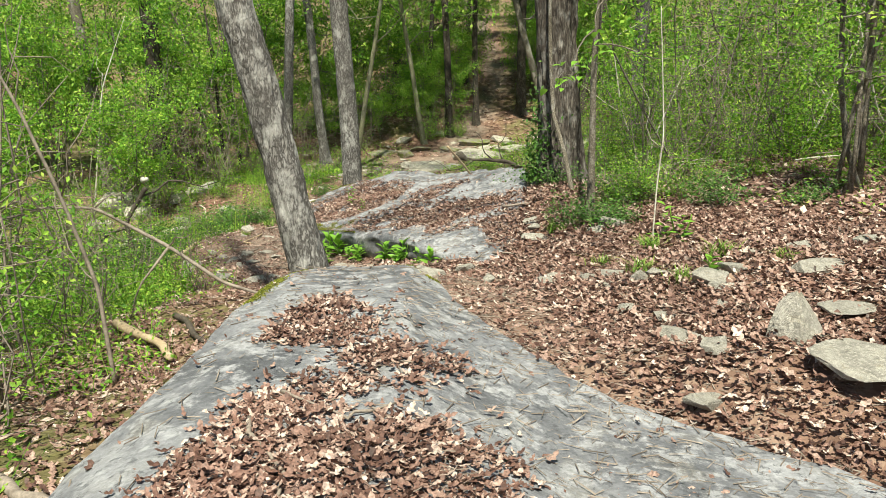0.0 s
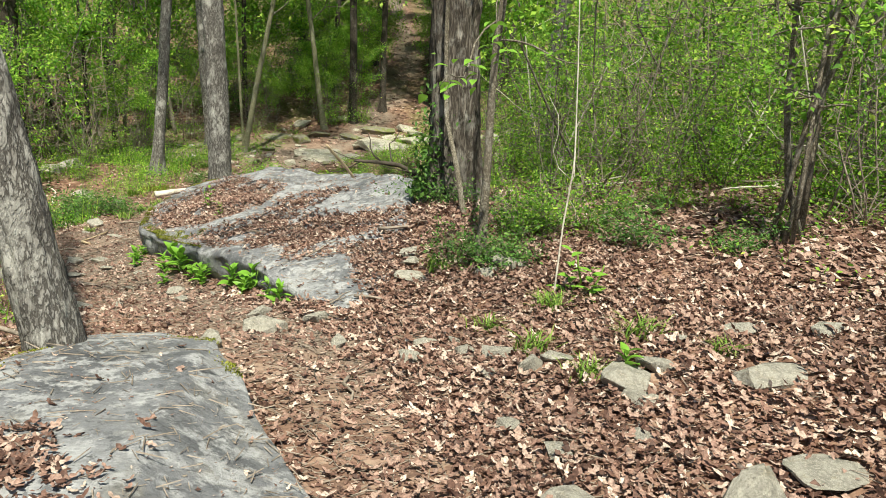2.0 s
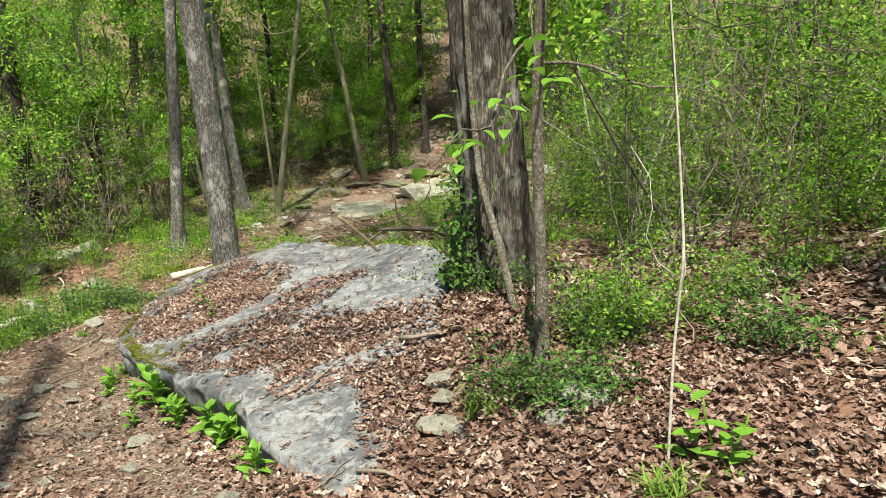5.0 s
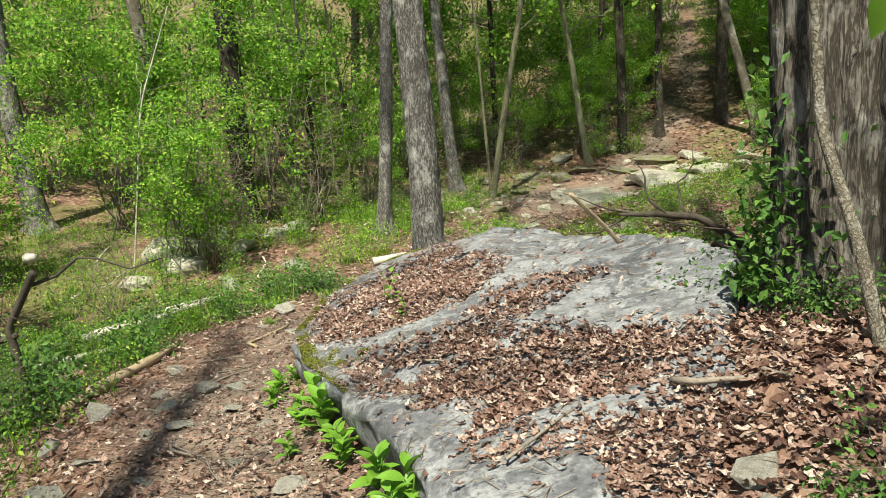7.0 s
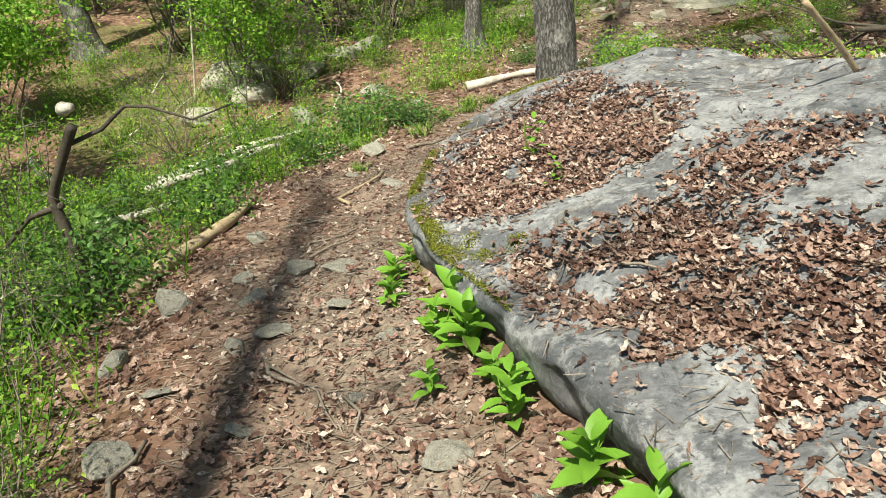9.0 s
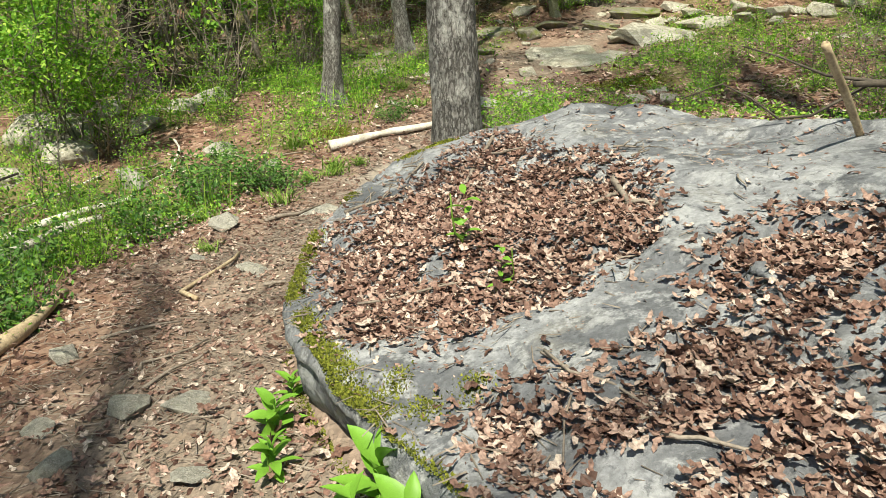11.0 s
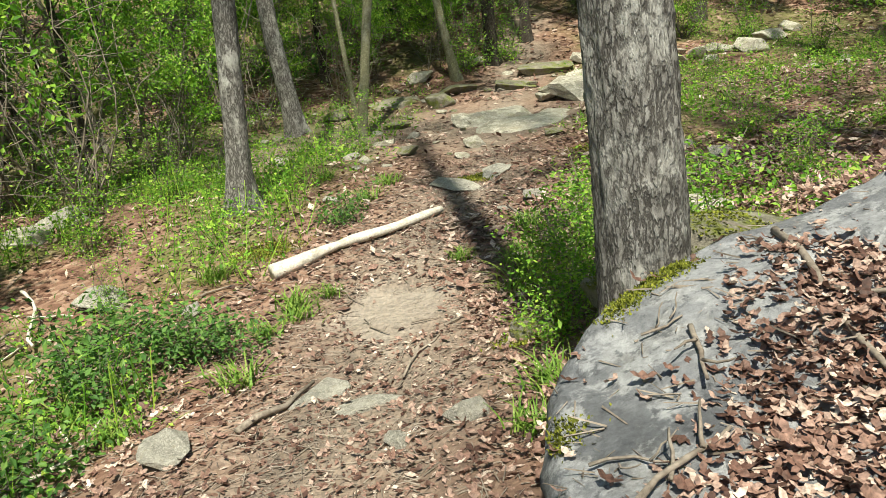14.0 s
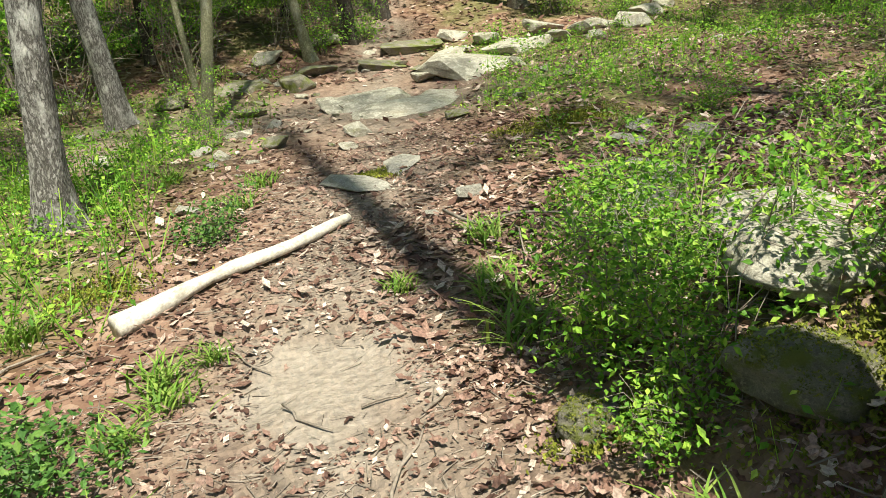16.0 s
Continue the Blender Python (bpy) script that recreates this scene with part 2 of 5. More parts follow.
def stone_material(name, dark, mid, pale, stain, moss=0.0, scale=1.0):
    m, nt, bsdf = material(name, 0.82, 0.3)
    v = stretched(nt, (scale, scale, scale))
    big = noisy(nt, v, 1.6, 5.0, 0.6)
    fine = noisy(nt, v, 38.0, 8.0, 0.75)
    col = ramp(nt, big, ((0.3, dark), (0.48, mid), (0.68, pale)))
    col = mixed(nt, ramp(nt, noisy(nt, v, 4.5, 8.0, 0.7), ((0.52, (0, 0, 0)), (0.6, (0.7, 0.7, 0.7)))), col, stain)
    col = mixed(nt, ramp(nt, noisy(nt, stretched(nt, (scale * 0.8, scale * 1.6, scale)), 1.3, 9.0, 0.72), ((0.53, (0, 0, 0)), (0.64, (0.8, 0.8, 0.8)))), col, dark)
    col = mixed(nt, ramp(nt, noisy(nt, v, 9.0, 6.0, 0.7), ((0.49, (0, 0, 0)), (0.58, (0.9, 0.9, 0.9)))), col, pale)
    col = mixed(nt, ramp(nt, noisy(nt, v, 21.0, 5.0, 0.7), ((0.56, (0, 0, 0)), (0.63, (0.7, 0.7, 0.7)))), col, dark)
    col = mixed(nt, 0.55, col, ramp(nt, fine, ((0.25, (0.1, 0.1, 0.1)), (0.5, (0.5, 0.5, 0.5)), (0.75, (0.9, 0.9, 0.9)))), "OVERLAY")
    if moss:
        col = mixed(nt, ramp(nt, noisy(nt, v, 2.3, 7.0, 0.7), ((0.62 - 0.17 * moss, (0, 0, 0)), (0.7 - 0.1 * moss, (moss, moss, moss)))), col, (0.12, 0.14, 0.025))
    nt.links.new(col, bsdf.inputs["Base Color"])
    streak = noisy(nt, stretched(nt, (3.0 * scale, 14.0 * scale, 3.0)), 1.0, 6.0, 0.6)
    bumped(nt, bsdf, mixed(nt, 0.5, fine, streak), 0.8, 0.03)
    return m


def bark_material(name, dark, mid, pale, lichen=0.4, along=3.0, fine=55.0):
    m, nt, bsdf = material(name, 0.92, 0.15)
    v = stretched(nt, (1, 1, 1.0 / along))
    furrow = noisy(nt, v, fine * 0.8, 3.0, 0.6)
    crack = ramp(nt, furrow, ((0.40, (1, 1, 1)), (0.48, (0.05, 0.05, 0.05)), (0.52, (0.05, 0.05, 0.05)), (0.60, (1, 1, 1))))
    grain = noisy(nt, v, fine, 8.0, 0.7)
    col = mixed(nt, crack, dark, ramp(nt, grain, ((0.3, dark), (0.5, mid), (0.75, pale))))
    spots = ramp(nt, noisy(nt, stretched(nt, (1, 1, 0.6)), 7.0, 6.0, 0.7), ((0.52, (0, 0, 0)), (0.64, (lichen, lichen, lichen))))
    col = mixed(nt, spots, col, (0.50, 0.49, 0.46))
    col = mixed(nt, ramp(nt, noisy(nt, stretched(nt, (1, 1, 0.5)), 2.2, 3.0), ((0.4, (0, 0, 0)), (0.75, (0.55, 0.55, 0.55)))), col, dark)
    nt.links.new(col, bsdf.inputs["Base Color"])
    bumped(nt, bsdf, mixed(nt, 0.6, crack, grain), 0.8, 0.012)
    return m


def leaf_material(name, stops, through_light=0.35, roughness=0.55, grain=0.35):
    m, nt, bsdf = material(name, roughness, 0.3)
    geo = nt.nodes.new("ShaderNodeNewGeometry")
    col = ramp(nt, geo.outputs["Random Per Island"], stops)
    v = stretched(nt, (1, 1, 1))
    col = mixed(nt, grain, col, ramp(nt, noisy(nt, v, 90.0, 5.0), ((0.3, (0.15, 0.15, 0.15)), (0.7, (0.85, 0.85, 0.85)))), "OVERLAY")
    col = mixed(nt, 0.3, col, ramp(nt, noisy(nt, v, 1.1, 2.0), ((0.35, (0.3, 0.3, 0.3)), (0.65, (0.7, 0.7, 0.7)))), "OVERLAY")
    nt.links.new(col, bsdf.inputs["Base Color"])
    glow = node(nt, "ShaderNodeBsdfTranslucent", Color=col)
    mix = node(nt, "ShaderNodeMixShader", Fac=through_light)
    nt.links.new(bsdf.outputs[0], mix.inputs[1])
    nt.links.new(glow.outputs[0], mix.inputs[2])
    nt.links.new(mix.outputs[0], nt.nodes["Material Output"].inputs[0])
    return m


def wood_material(name, dark, pale, along=6.0):
    m, nt, bsdf = material(name, 0.85, 0.2)
    v = stretched(nt, (1, 1, 1))
    col = ramp(nt, noisy(nt, v, 9.0, 7.0, 0.7), ((0.3, dark), (0.55, pale), (0.8, tuple(min(1, c * 1.25) for c in pale))))
    col = mixed(nt, 0.4, col, ramp(nt, noisy(nt, v, 70.0, 5.0), ((0.3, (0.2, 0.2, 0.2)), (0.7, (0.8, 0.8, 0.8)))), "OVERLAY")
    nt.links.new(col, bsdf.inputs["Base Color"])
    bumped(nt, bsdf, noisy(nt, v, 60.0, 6.0), 0.5, 0.006)
    return m


FLOOR = ground_material()
ROCK = stone_material("weathered_sandstone", (0.07, 0.073, 0.081), (0.16, 0.164, 0.178), (0.32, 0.324, 0.338), (0.2, 0.189, 0.168))
STONE = stone_material("field_stone", (0.2, 0.19, 0.165), (0.31, 0.293, 0.255), (0.46, 0.435, 0.38), (0.28, 0.24, 0.165), 0.0, 3.0)
MOSSY = stone_material("mossy_stone", (0.11, 0.1, 0.08), (0.19, 0.175, 0.14), (0.29, 0.265, 0.215), (0.17, 0.14, 0.085), 0.95, 2.0)
CREEK_STONE = stone_material("creek_slab_stone", (0.19, 0.175, 0.14), (0.34, 0.315, 0.26), (0.52, 0.49, 0.42), (0.27, 0.22, 0.14), 0.4, 1.5)
BARK_GREY = bark_material("grey_ridged_bark", (0.066, 0.06, 0.055), (0.23, 0.217, 0.203), (0.42, 0.408, 0.39), 0.7)
BARK_OAK = bark_material("deeply_furrowed_bark", (0.04, 0.033, 0.028), (0.13, 0.113, 0.098), (0.27, 0.245, 0.22), 0.35, 7.0, 46.0)
BARK_THIN = bark_material("smooth_mottled_bark", (0.10, 0.085, 0.065), (0.23, 0.205, 0.165), (0.36, 0.335, 0.28), 0.4, 1.5, 60.0)
BARK_DARK = bark_material("dark_bark", (0.03, 0.025, 0.02), (0.08, 0.068, 0.055), (0.15, 0.13, 0.11), 0.15)
BARK_GREEN = bark_material("pale_greenish_bark", (0.13, 0.125, 0.075), (0.27, 0.265, 0.17), (0.40, 0.39, 0.28), 0.3, 1.5, 60.0)
DEAD_LEAF = leaf_material("dead_oak_leaf", ((0.0, (0.062, 0.032, 0.025)), (0.25, (0.148, 0.081, 0.062)), (0.55, (0.24, 0.146, 0.116)), (0.82, (0.35, 0.243, 0.2)), (1.0, (0.55, 0.46, 0.395))), 0.15, 0.6, 0.8)
GREEN_LEAF = leaf_material("spring_leaf", ((0.0, (0.075, 0.2, 0.022)), (0.45, (0.175, 0.375, 0.042)), (0.8, (0.31, 0.51, 0.065)), (1.0, (0.48, 0.63, 0.11))), 0.5)
DARK_LEAF = leaf_material("evergreen_leaf", ((0.0, (0.045, 0.115, 0.025)), (0.6, (0.09, 0.2, 0.04)), (1.0, (0.17, 0.29, 0.06))), 0.35)
BROAD_LEAF = leaf_material("broad_green_leaf", ((0.0, (0.10, 0.25, 0.03)), (0.5, (0.17, 0.36, 0.045)), (1.0, (0.26, 0.45, 0.06))), 0.35, 0.45)
GRASS = leaf_material("grass_blade", ((0.0, (0.09, 0.19, 0.025)), (0.6, (0.17, 0.3, 0.045)), (1.0, (0.3, 0.38, 0.09))), 0.35)
MOSS = leaf_material("moss", ((0.0, (0.07, 0.085, 0.012)), (0.6, (0.15, 0.165, 0.02)), (1.0, (0.25, 0.26, 0.04))), 0.1, 0.95)
TWIG = wood_material("weathered_twig", (0.11, 0.088, 0.07), (0.25, 0.21, 0.175))
PALE_WOOD = wood_material("bleached_wood", (0.28, 0.245, 0.2), (0.56, 0.52, 0.455))
DARK_WOOD = wood_material("damp_dark_wood", (0.035, 0.03, 0.025), (0.09, 0.075, 0.06))
TAN_WOOD = wood_material("peeled_branch_wood", (0.25, 0.18, 0.11), (0.42, 0.33, 0.22))


# ---------------------------------------------------------------- mesh helpers
def mesh(name, V, F, mat, smooth=False):
    V = np.ascontiguousarray(V, dtype=np.float32)
    groups = F if isinstance(F, list) else [F]
    me = bpy.data.meshes.new(name)
    me.vertices.add(len(V))
    me.vertices.foreach_set("co", V.ravel())
    loops = np.concatenate([np.asarray(f).ravel() for f in groups]).astype(np.int32)
    sizes = np.concatenate([np.full(len(f), np.asarray(f).shape[1]) for f in groups])
    me.loops.add(len(loops))
    me.loops.foreach_set("vertex_index", loops)
    me.polygons.add(len(sizes))
    me.polygons.foreach_set("loop_start", np.concatenate([[0], np.cumsum(sizes)[:-1]]).astype(np.int32))
    me.polygons.foreach_set("use_smooth", np.full(len(sizes), smooth))
    me.materials.append(mat)
    me.update(calc_edges=True)
    return me


def part(name, data, parent=None, label="", loc=None):
    ob = new(name, data)
    if parent is not None:
        ob.parent = parent
    if loc is not None:
        ob.location = loc
    return tagged(ob, label)


def joined(pieces):
    """Joins (V, F) pairs, all with faces of one size."""
    out_v, out_f, n = [], [], 0
    for V, F in pieces:
        out_v.append(V)
        out_f.append(np.asarray(F) + n)
        n += len(V)
    return np.concatenate(out_v), np.concatenate(out_f)


def tube(path, radii, k=8, rough=None, squash=None):
    """A closed tube along a path."""
    path, radii = np.asarray(path, float), np.asarray(radii, float)
    n = len(path)
    tan = np.gradient(path, axis=0)
    tan /= np.linalg.norm(tan, axis=1)[:, None]
    ref = np.array((0, 1, 0)) if np.abs(tan[:, 2]).mean() > 0.6 else np.array((0, 0, 1.0))
    s = np.cross(ref, tan)
    s /= np.linalg.norm(s, axis=1)[:, None] + 1e-9
    b = np.cross(tan, s)
    ang = np.linspace(0, 2 * np.pi, k, endpoint=False)
    r = np.repeat(radii[:, None], k, 1)
    if rough is not None:
        length = np.concatenate([[0], np.cumsum(np.linalg.norm(np.diff(path, axis=0), axis=1))])
        r = r * 1.0 + rough(ang[None, :], length[:, None], r)
    V = path[:, None, :] + r[..., None] * (np.cos(ang)[None, :, None] * s[:, None, :] + np.sin(ang)[None, :, None] * b[:, None, :])
    V = V.reshape(-1, 3)
    i, j = np.meshgrid(np.arange(n - 1), np.arange(k), indexing="ij")
    a0, a1 = i * k + j, i * k + (j + 1) % k
    F = np.stack([a0, a1, a1 + k, a0 + k], -1).reshape(-1, 4)
    caps_v = np.stack([path[0], path[-1]])
    m = len(V)
    j = np.arange(0, k, 2)
    c0 = np.stack([np.full(len(j), m), (j + 2) % k, (j + 1) % k, j], -1)
    c1 = np.stack([np.full(len(j), m + 1), (n - 1) * k + j, (n - 1) * k + (j + 1) % k, (n - 1) * k + (j + 2) % k], -1)
    return np.concatenate([V, caps_v]), np.concatenate([F, c0, c1])


def bent(p, q, n, wobble, r=rng):
    """A crooked line from p to q."""
    p, q = np.asarray(p, float), np.asarray(q, float)
    t = np.linspace(0, 1, n)[:, None]
    size = np.linalg.norm(q - p) * wobble
    off = sum(np.sin(t * np.pi * (k + 1) + r.uniform(0, 1)) * r.normal(0, 1, 3) * size / (k + 1) for k in range(3))
    return p + (q - p) * t + off * np.sin(t * np.pi) ** 0.5


DIAMOND = np.array([(0, 0, 0), (0.26, 0.42, 0.06), (0, 1, -0.03), (-0.26, 0.42, 0.06)])
DIAMOND_F = np.array([(0, 1, 2, 3)])
_t = np.array((0.16, 0.34, 0.52, 0.7, 0.88))
_w = np.array((0.17, 0.1, 0.3, 0.13, 0.17))
OAK_LEAF = np.concatenate([[(0, 0, 0)], np.stack([-_w, _t, 0.35 * _w], 1), np.stack([_w, _t, 0.35 * _w], 1), [(0, 1.08, 0)]])
OAK_LEAF[:, 2] += 0.9 * (OAK_LEAF[:, 1] - 0.5) ** 2
OAK_LEAF_F = np.array([(0, 6, 1)] + [f for i in range(1, 5) for f in ((i, i + 5, i + 6), (i, i + 6, i + 1))] + [(5, 10, 11)])
PLAIN_LEAF = np.array([(0, 0, 0), (0.27, 0.5, 0.1), (0, 1, 0.16), (-0.27, 0.5, 0.1)])
NEEDLE = np.array([(-0.03, 0, 0), (0.03, 0, 0), (0, 0, 0.05), (-0.02, 1, 0), (0.02, 1, 0), (0, 1, 0.03)])
STALK = NEEDLE * np.array((0.35, 1, 0.35))
NEEDLE_F = np.array([(0, 1, 4, 3), (1, 2, 5, 4), (2, 0, 3, 5)])


def spread(template, faces, pos, size, yaw, pitch, roll, aspect=None, curl=None):
    """Copies a template to many places, turned about its own axes, in one mesh."""
    n, k = len(pos), len(template)
    T = template[None] * np.asarray(size).reshape(-1, 1, 1)
    x, y, z = T[..., 0], T[..., 1], T[..., 2]
    if aspect is not None:
        x = x * np.asarray(aspect).reshape(-1, 1)
    if curl is not None:
        z = z + np.asarray(curl).reshape(-1, 1) * np.asarray(size).reshape(-1, 1) * (template[None, :, 1] - 0.5) * template[None, :, 0] * 2
    cr, sr = np.cos(roll)[:, None], np.sin(roll)[:, None]
    x, z = x * cr + z * sr, z * cr - x * sr
    cp, sp = np.cos(pitch)[:, None], np.sin(pitch)[:, None]
    y, z = y * cp - z * sp, y * sp + z * cp
    cy, sy = np.cos(yaw)[:, None], np.sin(yaw)[:, None]
    x, y = x * cy - y * sy, x * sy + y * cy
    V = np.stack([x, y, z], -1) + pos[:, None, :]
    F = faces[None] + (np.arange(n) * k)[:, None, None]
    return V.reshape(-1, 3), F.reshape(-1, faces.shape[1])


def leaves_at(pos, size, r=rng, droop=0.3):
    n = len(pos)
    return spread(DIAMOND, DIAMOND_F, pos, size * r.uniform(0.6, 1.3, n), r.uniform(0, 2 * np.pi, n), r.normal(-droop, 0.5, n), r.normal(0, 0.6, n))


def inside(x, y, poly):
    px, py = np.array(poly).T
    hit = np.zeros(np.shape(x), bool)
    for i in range(len(px)):
        j = i - 1
        cross = (py[i] > y) != (py[j] > y)
        hit ^= cross & (x < (px[j] - px[i]) * (y - py[i]) / (py[j] - py[i] + 1e-12) + px[i])
    return hit


def edge_distance(x, y, poly):
    P = np.array(poly)
    best = np.full(np.shape(x), 1e9)
    for i in range(len(P)):
        a, b = P[i - 1], P[i]
        d = b - a
        t = np.clip(((x - a[0]) * d[0] + (y - a[1]) * d[1]) / (d @ d), 0, 1)
        best = np.minimum(best, np.hypot(x - a[0] - t * d[0], y - a[1] - t * d[1]))
    return best


def outline(poly, n):
    """A smooth closed curve through the corners."""
    P = np.array(poly)
    out = []
    m = len(P)
    for i in range(m):
        p0, p1, p2, p3 = P[i - 1], P[i], P[(i + 1) % m], P[(i + 2) % m]
        for t in np.linspace(0, 1, 24, endpoint=False):
            out.append(0.5 * (2 * p1 + (p2 - p0) * t + (2 * p0 - 5 * p1 + 4 * p2 - p3) * t * t + (3 * p1 - p0 - 3 * p2 + p3) * t ** 3))
    out = np.array(out)
    length = np.concatenate([[0], np.cumsum(np.linalg.norm(np.diff(np.vstack([out, out[:1]]), axis=0), axis=1))])
    s = np.linspace(0, length[-1], n, endpoint=False)
    closed = np.vstack([out, out[:1]])
    return np.stack([np.interp(s, length, closed[:, i]) for i in (0, 1)], 1)



# ---------------------------------------------------------------- ground
def axis(lo, hi, step, far, grow=1.16):
    mid = np.arange(lo, hi + step / 2, step)
    out, s = [], step
    p = hi
    while p < far:
        s *= grow
        p += s
        out.append(p)
    low, s, p = [], step, lo
    while p > -far:
        s *= grow
        p -= s
        low.append(p)
    return np.concatenate([low[::-1], mid, out])


def build_ground():
    xs, ys = axis(-7, 7, 0.085, 400), axis(-1, 25, 0.085, 400)
    X, Y = np.meshgrid(xs, ys)
    Z = floor_z(X, Y)
    nx, ny = len(xs), len(ys)
    i, j = np.meshgrid(np.arange(ny - 1), np.arange(nx - 1), indexing="ij")
    a0 = i * nx + j
    F = np.stack([a0, a0 + 1, a0 + nx + 1, a0 + nx], -1).reshape(-1, 4)
    me = mesh("ground", np.stack([X, Y, Z], -1).reshape(-1, 3), F, FLOOR, True)
    d = np.abs(X - along(Y, TRAIL_X)) + 0.25 * fbm(X * 1.5, Y * 1.5, 0, 3, 2)
    dirt = np.clip(1.15 - d / np.interp(Y, (0, 22, 27, 60), (0.85, 0.85, 0.5, 0.4)), 0, 1) * np.clip((Y - 4.5) / 2, 0.25, 1)
    creek = np.clip(1.2 - np.abs(Y - 20.5 + 0.25 * X) / 2.2, 0, 1) * np.clip(1.3 - np.abs(X + 1.5) / 5, 0, 1)
    dirt = np.maximum(dirt, creek)
    dleft = along(Y, TRAIL_X) - X
    green = np.clip((dleft - 1.1) / 1.2, 0, 1) * np.clip(0.45 + 0.9 * fbm(X * 0.9, Y * 0.9, 0, 3, 6), 0, 1)
    right = np.clip((Y - 12.8) / 2, 0, 1) * np.clip((-dleft - 0.5) / 0.7, 0, 1) * np.clip(0.35 + fbm(X * 1.1, Y * 1.1, 0, 3, 12), 0, 1)
    deep = np.clip((X - 3.5) / 2, 0, 1) * np.clip(0.2 + fbm(X * 0.8, Y * 0.8, 0, 3, 15), 0, 1)
    far = np.clip((Y - 25) / 3, 0, 1) * np.clip(fbm(X * 0.5, Y * 0.5, 0, 3, 18), 0, 1) * 0.3
    green = np.clip(np.maximum(np.maximum(green, right), np.maximum(deep, far)), 0, 0.55)
    # mask of the painted pool of sunlight on the trail
    sun_patch = np.clip(1.25 - np.hypot((X + 2.15) / 0.34, (Y - 15.0) / 0.6) + 0.5 * fbm(X * 4, Y * 4, 0, 3, 3), 0, 1)
    for key, value in (("dirt", dirt), ("green", green), ("sun_patch", np.clip(sun_patch, 0, 0.42))):
        at = me.attributes.new(key, "FLOAT", "POINT")
        at.data.foreach_set("value", value.astype(np.float32).ravel())
    return tagged(new("ground", me), "forest floor of brown leaf litter with a bare dirt trail", "ground", kind="structure")


build_ground()


def build_rock(name, poly, topf, label, rings=125, n=350, bulge=0.02, bevel=0.055):
    """A broad low rock: a weathered top, a rounded edge and steep sides sunk in the ground."""
    edge = outline(poly, n)
    edge = edge + 0.03 * np.stack([fbm(edge[:, 0] * 3, edge[:, 1] * 3, 0, 3, 41), fbm(edge[:, 0] * 3, edge[:, 1] * 3, 0, 3, 51)], 1)
    c = edge.mean(0)
    rows = []
    for s in np.linspace(0.02, 1, rings) ** 0.8:
        p = c + s * (edge - c)
        dist = np.linalg.norm(edge - c, axis=1) * (1 - s)
        drop = 0.045 * np.clip(1 - dist / bevel, 0, 1) ** 2.2
        rows.append(np.column_stack([p, topf(p[:, 0], p[:, 1]) - drop]))
    rim = rows[-1]
    out = np.gradient(edge, axis=0)
    out = np.stack([out[:, 1], -out[:, 0]], 1)
    out /= np.linalg.norm(out, axis=1)[:, None]
    if ((edge - c) * out).sum() < 0:
        out = -out
    floor = np.minimum(ground(edge[:, 0], edge[:, 1]) - 0.25, rim[:, 2] - 0.1)
    for f in (0.05, 0.12, 0.2, 0.3, 0.42, 0.55, 0.7, 0.85, 1.0):
        z = rim[:, 2] + (floor - rim[:, 2]) * f
        layer = bulge * np.sin(min(f * 5, 1.57)) - 0.2 * f + 0.03 * fbm(edge[:, 0] * 4, edge[:, 1] * 4, z * 9, 3, 61)
        rows.append(np.column_stack([edge + out * layer[:, None], z]))
    V = np.concatenate(rows)
    m = len(rows)
    i, j = np.meshgrid(np.arange(m - 1), np.arange(n), indexing="ij")
    F = np.stack([i * n + j, i * n + (j + 1) % n, (i + 1) * n + (j + 1) % n, (i + 1) * n + j], -1).reshape(-1, 4)
    base = np.array([*c, ground(*c)])
    cap = len(V)
    V = np.vstack([V, [[*c, float(topf(c[0], c[1]))]]])
    T = np.stack([np.full(n, cap), np.arange(n), (np.arange(n) + 1) % n], -1)
    ob = new(name, mesh(name, V - base, [F, T], ROCK, True))
    ob.location = base
    return tagged(ob, label, "rock")


outcrop = build_rock("rock_outcrop", ROCK_A, rock_a_top, "low grey sandstone outcrop with drifts of dead leaves")
boulder = build_rock("flat_boulder", ROCK_B, rock_b_top, "broad tilted grey sandstone boulder strewn with dead leaves")

